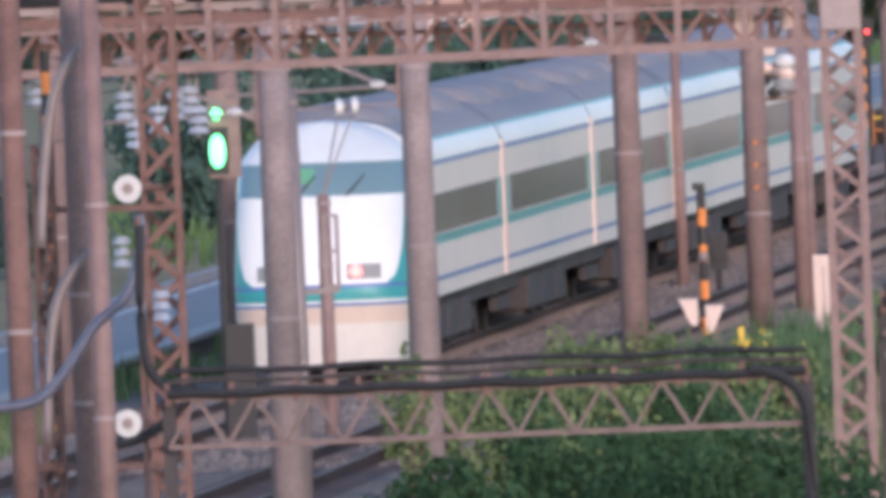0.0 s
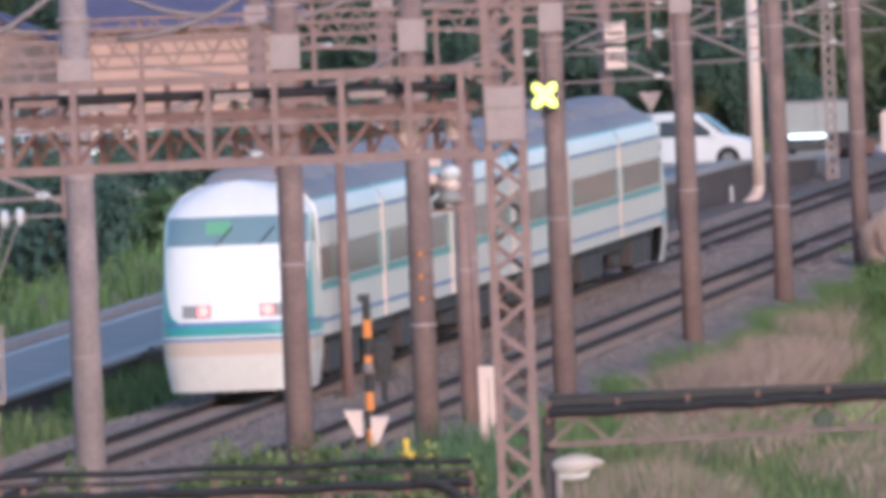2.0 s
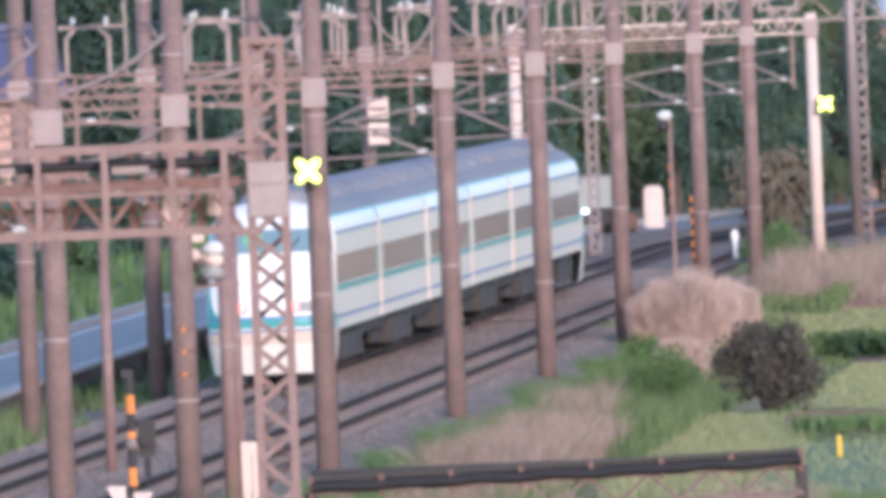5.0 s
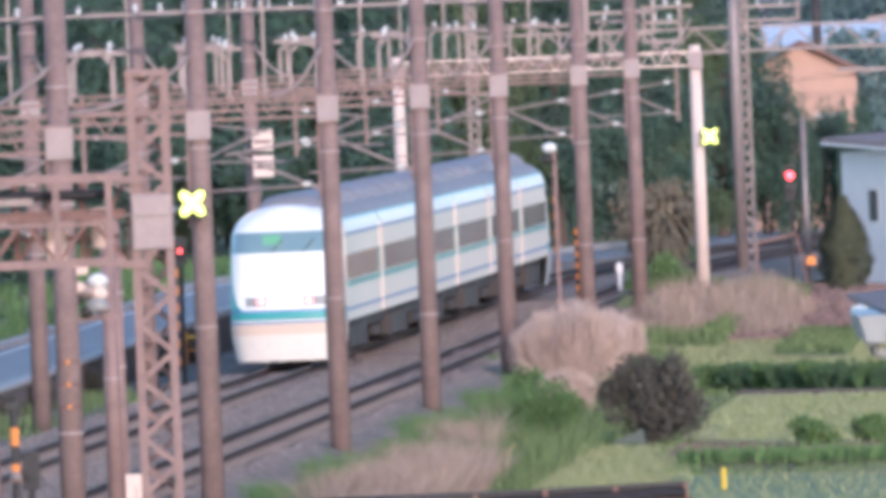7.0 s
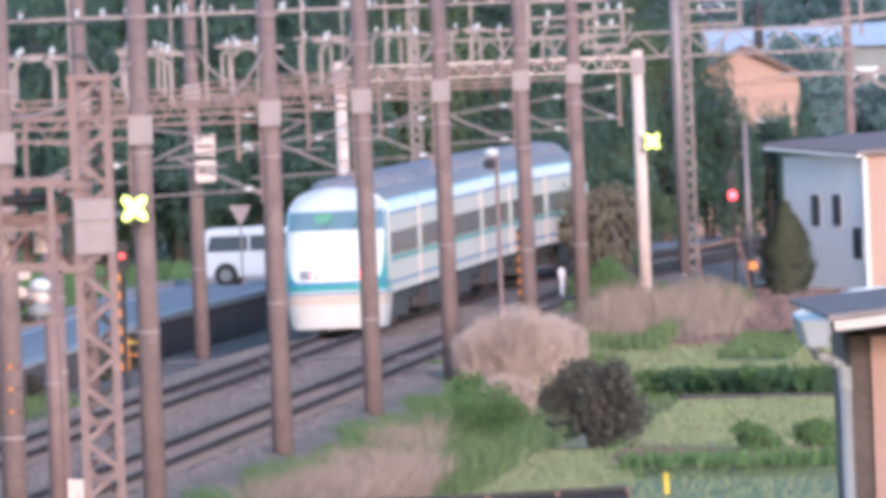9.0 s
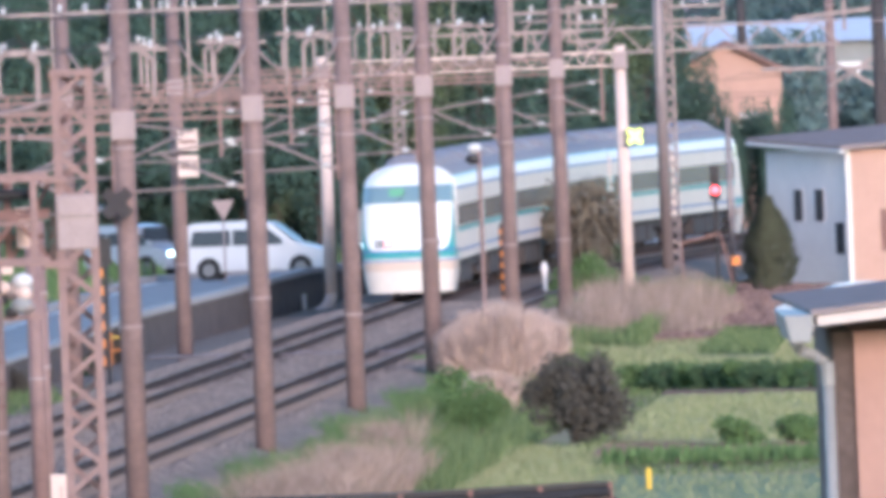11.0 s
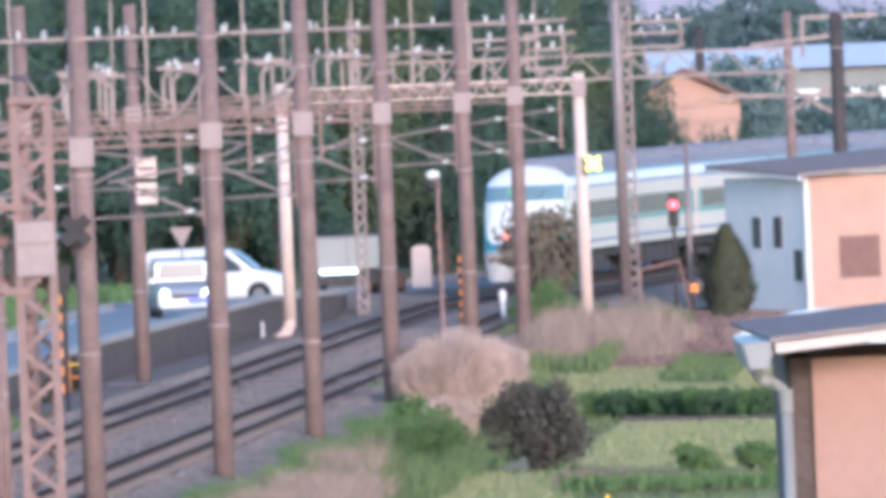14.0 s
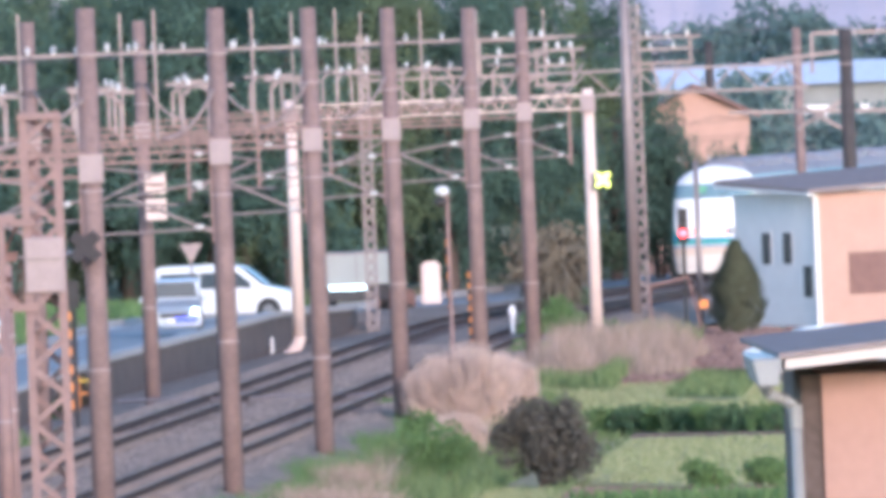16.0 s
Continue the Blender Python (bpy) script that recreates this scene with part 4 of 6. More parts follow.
pampas((3.0, 503, -0.9), 1.6, 2.5, 26000, 3)
pampas((4.06, 524, -0.9), 1.2, 2.0, 10000, 4)
pampas((2.48, 546, -0.9), 0.8, 1.3, 2000, 5)
spots = []
for p, r in (((8.26, 593, -0.9), 2.0), ((7.4, 616.4, -0.9), 1.6), ((9.55, 616.4, -0.9), 1.7), ((6.32, 582.7, -0.9), 1.2)):
    for _ in range(3600):
        a, q = rng.uniform(0, 6.28), r * math.sqrt(rng.random())
        spots.append((p[0] + q * math.cos(a), p[1] + 6 * q * math.sin(a), -1.0, 1.1 - 0.7 * (q / r) ** 2))
blades("field_edge_grass", spots, M_DRY, "thin dry grass on the field edge", 1.3, 0.010, rng, 0.6)
pampas((2.75, 476, -0.9), 0.8, 1.3, 6000, 6)
shrub((4.58, 446.1, -1.05), (1.12, 1.0, 1.2), M_LEAFO, "dark olive rounded bush on the bank", 11000, 0.052, 7, "bush", "", 14, -1.0)
shrub((2.2, 455, -1.05), (0.95, 0.8, 0.98), M_LEAFL, "green leafy shrub under pale dry grass", 4200, 0.045, 8, "shrub", "", 6, -1.0)
shrub((1.81, 482.8, -0.95), (0.5, 0.6, 0.75), M_LEAFL, "bright green low shrub on the bank", 1000, 0.06, 9, "shrub")
shrub((1.1, 519.6, -0.95), (0.7, 0.8, 0.5), M_LEAFL, "bright green low shrub on the bank", 900, 0.06, 10, "shrub")
shrub((6.75, 628, -1.05), (1.3, 1.2, 1.15), M_LEAFL, "light green weeds under the shaggy tree", 4200, 0.055, 12, "shrub")
shrub((5.64, 596.4, -1.1), (1.0, 1.1, 0.8), M_LEAFL, "light green weeds at the bank edge", 1500, 0.07, 14, "shrub")
shrub((7.78, 639.7, -1.1), (1.1, 1.1, 0.7), M_LEAF, "green weeds at the bank edge", 1300, 0.07, 15, "shrub")
shrub((8.2, 695.2, -0.9), (1.0, 1.0, 0.8), M_LEAF, "green shrub under the shaggy tree", 1200, 0.09, 13, "shrub")
for i, x in enumerate((760, 860, 960, 1060, 1160, 1260, 1350)):
    shrub(((x - 1000) * 0.006 - 5.3, 216 + (i % 3) * 3, -1.15), (1.0, 1.5, 1.85 + 0.25 * (i % 2)), M_HEDGE, "dense green bush below the cable gantry", 6000, 0.055, 60 + i, "bush", "bushes below the gantry", 8, -0.95)
for i, (p, rz) in enumerate((((-10.24, 288, 1.36), 1.25), ((-9.65, 296, 1.19), 1.05), ((-9.11, 303, 1.15), 1.15), ((-8.54, 310, 1.11), 1.25), ((-7.83, 316, 0.96), 1.15), ((-6.93, 300, 1.22), 1.0), ((-9.76, 271, 2.27), 1.75))):
    shrub((p[0], p[1], -1.15), (0.75 if i < 6 else 0.28, 1.2 if i < 6 else 0.3, rz), M_WEED, "soft bright green bush close to the track", 2600 if i < 6 else 700, 0.055, 200 + i, "bush", "bushes close to the track", 8, -0.95)
q = (5.38, 401.9, -0.85)
t = thing("yellow_stake", q, "small yellow stake at the paddy edge", "stake")
part("stake", rod(B(), (0, 0, -0.2), (0, 0, 0.38), 0.06, 0.05, 8), M_YEL, t)
part("cap", ball(B(), (0, 0, 0.38), 0.06, 8), M_YEL, t)
for i in range(7):
    y = 262 + i * 9
    shrub((line_x(y) + 7.2 + (i % 3) * 0.6, y, -1.15), (1.1, 1.6, 1.0 + 0.25 * (i % 2)), M_WEED if i % 2 else M_HEDGE, "green weeds and bushes beside the track", 2200, 0.07, 80 + i, "bush", "bushes beside the track")

for i, (p, r) in enumerate((((12.48, 778, 6.15), 1.2), ((13.63, 777, 5.5), 1.2), ((14.83, 779, 4.75), 1.1), ((15.83, 776, 4.18), 0.8))):
    shrub((p[0], p[1], -1.1), (r, 1.4, (p[2] + 1.1) / 1.65), M_LEAFD, "dark green tree before the far house", 9000, 0.062, 640 + i, "bush", "trees before the far house", 6, -1.0)
# shaggy tree, conifer and small round bushes
def shaggy_tree(at):
    t = thing("shaggy_tree", at, "shaggy brown-green tree with drooping leaves", "tree")
    part("trunk", rod(B(), (0, 0, -0.3), (0.05, 0, 2.4), 0.16, 0.12, 8), M_BARK, t)
    rng = random.Random(4)
    bm = B()
    for i in range(520):
        a, e = rng.uniform(0, 6.28), rng.uniform(-0.7, 1.2)
        L = rng.uniform(1.0, 1.9)
        base = Vector((0, 0, 2.3 + rng.uniform(-0.7, 0.25)))
        d = Vector((math.cos(a) * math.cos(e), math.sin(a) * math.cos(e), math.sin(e)))
        s = Vector((-math.sin(a), math.cos(a), 0)) * rng.uniform(0.03, 0.07)
        m1, m2 = base + d * L * 0.6, base + d * L + Vector((0, 0, -0.35 * L))
        v = [bm.verts.new(q) for q in (base - s * 0.3, base + s * 0.3, m1 + s, m1 - s, m2)]
        bm.faces.new(v[:4])
        bm.faces.new((v[3], v[2], v[4]))
    leaf_cloud(bm, 3600, (1.75, 1.5, 1.55), 0.09, rng, (0, 0, 2.45))
    part("crown", bm, M_LEAFS, t)


shaggy_tree((7.13, 668.6, -0.9))


def conifer(at, h, r):
    t = thing("conifer", at, "small dense conical evergreen beside the house", "tree")
    part("trunk", rod(B(), (0, 0, -0.2), (0, 0, h * 0.5), 0.1, 0.05, 8), M_BARK, t)
    rng = random.Random(8)
    bm = B()
    for i in range(6000):
        u = rng.random() ** 0.8
        z = h * (0.05 + 0.95 * u)
        a = rng.uniform(0, 6.28)
        q = r * math.sin(math.pi * (0.12 + 0.88 * u) ** 0.75) * (0.88 + 0.45 * noise.noise((u * 6, math.cos(a) * 2, math.sin(a) * 2))) * rng.uniform(0.75, 1.08)
        p = Vector((q * math.cos(a), q * math.sin(a), z))
        s = rng.uniform(0.05, 0.11)
        d = Vector((math.cos(a), math.sin(a), 1.2)) * s
        e = Vector((-math.sin(a), math.cos(a), 0)) * s * 0.5
        v = [bm.verts.new(w) for w in (p - e, p + e, p + d * 1.6)]
        bm.faces.new(v)
    part("crown", bm, M_CONIFER, t)


conifer((12.97, 656.4, -0.9), 3.0, 0.92)
shrub((7.78, 435.7, -0.9), (0.60, 0.5, 0.42), M_LEAFL, "small round clipped green bush in a field", 1400, 0.05, 31, "round_bush", "round bushes")
shrub((9.0, 435.5, -0.9), (0.60, 0.5, 0.42), M_LEAFL, "small round clipped green bush in a field", 1400, 0.05, 32, "round_bush", "round bushes")
for i in range(11):
    a = (6.64, 506.5, -0.9)
    b = (10.82, 497.7, -0.9)
    k = i / 10
    shrub((a[0] + (b[0] - a[0]) * k, a[1] + (b[1] - a[1]) * k, -1.15), (0.56, 0.5, 0.56), M_LEAF if i % 3 else M_LEAFL, "low green hedge bush between fields", 2200, 0.045, 40 + i, "hedge_bush", "hedge between the fields")

# the wood behind, and the rows further off
def wood():
    rng = random.Random(5)
    kinds = []
    for k in range(5):
        t = thing("tree", (0, 0, -60), "tall dark green tree in a dense wood", "tree", "trees of the wood")
        bm = rod(B(), (0, 0, -1), (0.2, 0, 8), 0.28, 0.12, 8)
        for j in range(5):
            a = j * 1.3 + k
            rod(bm, (0.1, 0, 3 + j), (math.cos(a) * 2, math.sin(a) * 2, 5.5 + j), 0.09, 0.03, 6)
        part("trunk", bm, M_BARK, t)
        bm = B()
        leaf_cloud(bm, 17000, (2.6, 2.6, 6.2), 0.075, rng, (0, 0, 6.8), -1.0, 0.5)
        for j in range(9):
            a = rng.uniform(0, 6.28)
            leaf_cloud(bm, 1700, (1.3, 1.3, 1.1), 0.07, rng, (math.cos(a) * 2.0, math.sin(a) * 2.0, rng.uniform(1.5, 12.0)))
        part("crown", bm, M_WOODL if k in (1, 3) else M_LEAFD, t)
        kinds.append(t)
    n = 0
    for row, (y, x0, x1, step) in enumerate(((735, -48, -1, 2.7), (752, -46, 9.3, 2.5), (775, -44, 11.2, 2.9))):
        x = x0
        while x < x1:
            m = pose(x + rng.uniform(-0.7, 0.7), y + rng.uniform(-6, 6), -0.8, 0, 0, rng.uniform(0, 360))
            if n < 5:
                kinds[n].matrix_basis = m
            else:
                copy_thing(rng.choice(kinds), m)
            n += 1
            x += step * rng.uniform(0.7, 1.2)


wood()
for i in range(12):
    y = 470 + i * 17
    shrub((line_x(y) - 15.5 - (i % 3) * 1.8, y, road_z(y) - 0.1), (2.3, 2.2, 1.6 + 0.3 * (i % 2)), M_LEAFD, "dark green undergrowth beyond the road", 3600, 0.10, 170 + i, "bush", "bushes beyond the road", 8, -0.95)
for i, (x, y, r) in enumerate(((-19.5, 470, 1.6), (-18.0, 500, 1.8), (-16.5, 530, 1.5), (-15.2, 560, 1.6), (-14.3, 590, 1.4), (-21, 440, 1.6), (-13.0, 640, 1.5), (-22.5, 410, 1.7))):
    shrub((x, y, road_z(y) - 0.1), (r, r, r * 0.85), M_LEAFD if i % 2 else M_LEAF, "dark green bush beyond the road", 1600, 0.13, 100 + i, "bush", "bushes beyond the road")

def far_hill(y, x0, x1, zb, amp, material, label, seed):
    """A far wooded rise: a rounded solid ridge with an uneven crown line."""
    rng = random.Random(seed)
    t = thing("far_wood", ((x0 + x1) / 2, y, -1), label, "far wood")
    bm = B()
    w = x1 - x0
    for i in range(int(w * 3.2)):
        x = rng.uniform(-w / 2, w / 2)
        h = zb + amp * (0.5 + noise.noise((x * 0.11, seed, 0)))
        leaf_cloud(bm, 560, (2.2, 2.0, 1.9), 0.17, rng, (x, rng.uniform(-8, 8), rng.uniform(0.5, h)), -1, 0.4)
    part("crown", bm, material, t)


# these far trees carry their haze in the leaf colour
far_hill(1250, 14, 60, 7.6, 2.6, M_HILL, "haze-tinted green far trees under the sky", 2)
far_hill(1000, 20.3, 25.4, 9.6, 1.2, M_HILL, "haze-tinted round far tree group", 6)
far_hill(890, 12.5, 45, 6.1, 1.3, M_HILL, "haze-tinted trees before the far hall", 9)

# far ridge before the sky; its haze is only its pale colour
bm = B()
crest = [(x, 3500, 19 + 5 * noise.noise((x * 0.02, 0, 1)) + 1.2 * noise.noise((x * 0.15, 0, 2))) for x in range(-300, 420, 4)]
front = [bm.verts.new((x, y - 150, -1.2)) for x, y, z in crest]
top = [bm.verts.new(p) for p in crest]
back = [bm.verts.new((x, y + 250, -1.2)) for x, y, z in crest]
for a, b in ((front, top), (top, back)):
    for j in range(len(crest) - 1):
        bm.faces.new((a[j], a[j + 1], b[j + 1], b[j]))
tagged(link("backdrop_ridge", bm, M_RIDGE), "far ridge in a pale lavender that stands for haze", "ridge", kind="structure")

# ---- fields ----
def patch(name, corners, material, label, z):
    bm = B()
    lo = [bm.verts.new((x, y, -1.2)) for x, y, _ in corners]
    hi = [bm.verts.new((x, y, z)) for x, y, _ in corners]
    bm.faces.new(hi)
    for i in range(4):
        bm.faces.new((lo[i], lo[(i + 1) % 4], hi[(i + 1) % 4], hi[i]))
    return tagged(link(name, bm, material), label, "field", kind="structure")


patch("soil_field", ((7.9, 575.8, -0.85), (13.54, 576.7, -0.85), (15.63, 663.2, -0.85), (10.14, 678.9, -0.85)), M_SOIL, "bare red-brown tilled soil", -0.85)
patch("green_strip", ((8.7, 546.9, -0.83), (10.74, 542.2, -0.83), (11.93, 576.5, -0.83), (10.23, 580.7, -0.83)), M_FIELD, "bright green crop strip", -0.83)
patch("crop_field", ((5.04, 446.3, -0.83), (9.69, 437.6, -0.83), (10.88, 489.1, -0.83), (6.99, 493.7, -0.83)), M_FIELD, "pale green young crop field", -0.83)
patch("soil_strip", ((6.99, 494.2, -0.83), (10.88, 489.6, -0.83), (11.0, 495, -0.83), (7.2, 500, -0.83)), M_SOIL, "narrow strip of bare soil before the hedge", -0.825)
patch("soil_path", ((4.63, 432.6, -0.82), (9.44, 426.6, -0.82), (9.64, 435.6, -0.82), (4.99, 442.4, -0.82)), M_SOIL, "bare soil path between fields", -0.82)
patch("paddy", ((2.05, 347, -0.86), (7.8, 339, -0.86), (9.15, 409.3, -0.86), (4.54, 415.3, -0.86)), M_PADDY, "wet paddy with thin green shoots", -0.86)
def over(c, n, rng):
    """Random places on a four-cornered patch."""
    out = []
    for _ in range(n):
        u, v = rng.random(), rng.random()
        p = [(c[0][k] * (1 - u) + c[1][k] * u) * (1 - v) + (c[3][k] * (1 - u) + c[2][k] * u) * v for k in (0, 1)]
        out.append((p[0], p[1]))
    return out


rng = random.Random(33)
c = ((5.1, 446.1, -0.83), (9.69, 437.6, -0.83), (10.85, 487.8, -0.83), (6.97, 492.3, -0.83))
blades("crop_leaves", [(x, y, -0.84, 0.7 + 0.6 * noise.noise((x * 0.8, y * 0.1, 0))) for x, y in over(c, 9000, rng)], M_CROP, "low pale green crop leaves", 0.16, 0.02, rng, 0.8, "crop")
c = ((8.79, 547.5, -0.83), (10.76, 543, -0.83), (11.91, 575.5, -0.83), (10.22, 579.7, -0.83))
blades("strip_crop_leaves", [(x, y, -0.84, 1.0) for x, y in over(c, 4000, rng)], M_WEED, "bright green crop leaves in a strip", 0.25, 0.025, rng, 0.8, "crop")
c = ((2.05, 347, -0.86), (7.8, 339, -0.86), (9.15, 409.3, -0.86), (4.54, 415.3, -0.86))
blades("paddy_shoots", [(x, y, -0.87, 0.8) for x, y in over(c, 3500, rng)], M_CROP, "thin green shoots in the paddy", 0.16, 0.012, rng, 0.4, "crop")
c = ((7.9, 575.8, -0.85), (13.54, 576.7, -0.85), (15.63, 663.2, -0.85), (10.14, 678.9, -0.85))
stones("soil_clods", [(x, y, -0.86) for x, y in over(c, 5000, rng)], M_CLOD, "dry clods of red-brown soil", 0.11, rng, "soil")
c = ((4.63, 432.6, -0.82), (9.44, 426.6, -0.82), (9.64, 435.6, -0.82), (4.99, 442.4, -0.82))
stones("path_clods", [(x, y, -0.83) for x, y in over(c, 1200, rng)], M_CLOD, "dry clods on the soil path", 0.05, rng, "soil")
c = ((3.89, 419.1, -0.9), (9.61, 414.3, -0.9), (12.45, 532, -0.9), (6.49, 541.2, -0.9))
blades("field_weeds", [(x, y, -1.0, 0.5 + 0.8 * max(0, noise.noise((x * 0.7, y * 0.06, 7)))) for x, y in over(c, 9000, rng)], M_WEED, "short weeds between the fields", 0.3, 0.018, rng, 0.6)
c = ((5.2, 541, -0.9), (11.6, 531, -0.9), (12.6, 584, -0.9), (5.6, 600, -0.9))
blades("fallow_weeds", [(x, y, -1.0, 0.5 + 0.8 * max(0, noise.noise((x * 0.6, y * 0.05, 9)))) for x, y in over(c, 14000, rng)], M_CROP, "short pale weeds on fallow ground", 0.34, 0.016, rng, 0.8)
c = ((0.5, 380, -0.9), (4.4, 376, -0.9), (5.2, 446, -0.9), (2.6, 450, -0.9))
blades("bank_foot_weeds", [(x, y, -1.0, 0.5 + 0.8 * max(0, noise.noise((x * 0.6, y * 0.08, 4)))) for x, y in over(c, 13000, rng)], M_CROP, "short pale weeds at the foot of the bank", 0.36, 0.014, rng, 0.8)
a, b = (4.83, 424.5, -0.85), (9.33, 421.8, -0.85)
rng = random.Random(3)
blades("crop_row", [(a[0] + (b[0] - a[0]) * u + rng.uniform(-0.05, 0.05), a[1] + (b[1] - a[1]) * u + k * 2.2 + rng.uniform(-0.3, 0.3), -0.85, 1.0)
       for k in range(3) for u in [i / 26 + rng.uniform(-0.008, 0.008) for i in range(27)] for _ in range(12)], M_LEAFL, "rows of young green vegetable plants", 0.3, 0.03, rng, category="crop")

# ---- houses ----
def house():
    c = (15.8, 665.2, -0.8)
    h = thing("house", c, "two-part house with blue-grey and peach walls under a low roof", "house")
    top = 4.35
    u, v = Vector((-2.55, 5.2, 0)), Vector((6.5, 3.2, 0))
    def wall(p, q, hh, material, label):
        n = Vector((-(q - p).y, (q - p).x, 0)).normalized() * 0.12
        bm = B()
        f = [p, q, q + n, p + n]
        lo = [bm.verts.new(w) for w in f]
        hi = [bm.verts.new(w + Vector((0, 0, hh))) for w in f]
        bm.faces.new(lo)
        bm.faces.new(hi)
        for i in range(4):
            bm.faces.new((lo[i], lo[(i + 1) % 4], hi[(i + 1) % 4], hi[i]))
        bmesh.ops.recalc_face_normals(bm, faces=bm.faces)
        return part("wall", bm, material, h, label)
    o = Vector((0, 0, 0))
    wl = wall(u, o, top, M_HOUSEB, "blue-grey rendered wall")
    wr = wall(o, v, top, M_HOUSEP, "peach rendered wall")
    wall(u + v, u, top, M_HOUSEB, "")
    wall(v, u + v, top, M_HOUSEP, "")
    def roof_slab(p4, th, nm, m):
        bm = B()
        lo = [bm.verts.new(w) for w in p4]
        hi = [bm.verts.new(w + Vector((0, 0, th))) for w in p4]
        bm.faces.new(lo)
        bm.faces.new(hi)
        for i in range(4):
            bm.faces.new((lo[i], lo[(i + 1) % 4], hi[(i + 1) % 4], hi[i]))
        bmesh.ops.recalc_face_normals(bm, faces=bm.faces)
        return part(nm, bm, m, h)
    un, vn = u.normalized(), v.normalized()
    e = 0.45
    roof_slab((-un * e - vn * e + Vector((0, 0, top)), v + vn * e - un * e + Vector((0, 0, top + 0.35)),
               u + v + (un + vn) * e + Vector((0, 0, top + 0.75)), u + un * e - vn * e + Vector((0, 0, top + 0.35))), 0.14, "roof", M_ROOFT)
    roof_slab((-un * e - vn * (e + 0.05) + Vector((0, 0, top - 0.09)), -un * e - vn * e * 0.7 + Vector((0, 0, top - 0.09)),
               u + un * e - vn * e * 0.7 + Vector((0, 0, top + 0.25)), u + un * e - vn * (e + 0.05) + Vector((0, 0, top + 0.25))), 0.1, "gutter", M_HOUSEB)
    def window(p, d, n, s0, s1, z0, z1, m):
        a, b = p + d * s0, p + d * s1
        bm = B()
        fr = B()
        for q, g in ((bm, 0.03), (fr, 0.015)):
            k = 0.0 if g > 0.02 else 0.06
            w = [a - d.normalized() * k - n * 0.05 + Vector((0, 0, z0 - k)), b + d.normalized() * k - n * 0.05 + Vector((0, 0, z0 - k)),
                 b + d.normalized() * k + n * g + Vector((0, 0, z0 - k)), a - d.normalized() * k + n * g + Vector((0, 0, z0 - k))]
            lo = [q.verts.new(x) for x in w]
            hi = [q.verts.new(x + Vector((0, 0, z1 - z0 + 2 * k))) for x in w]
            q.faces.new(lo)
            q.faces.new(hi)
            for i in range(4):
                q.faces.new((lo[i], lo[(i + 1) % 4], hi[(i + 1) % 4], hi[i]))
            bmesh.ops.recalc_face_normals(q, faces=q.faces)
        f = part("window", fr, M_TRIM if m is M_CGLASS else M_WINB, h)
        part("pane", bm, m, f)
    nl = Vector((-u.y, u.x, 0)).normalized()
    if nl.x > 0:
        nl = -nl
    for s, z in ((0.30, 2.05), (0.56, 2.05), (0.06, 0.95)):
        window(o, u, nl, s, s + 0.10, z, z + 1.02, M_CGLASS)
    nr = Vector((v.y, -v.x, 0)).normalized()
    window(o, v, nr, 0.17, 0.36, 1.05, 2.3, M_WINB)
    part("downpipe", rod(B(), nl * 0.06 + nr * 0.06, nl * 0.06 + nr * 0.06 + Vector((0, 0, top)), 0.045, None, 8), M_TRIM, h)


house()


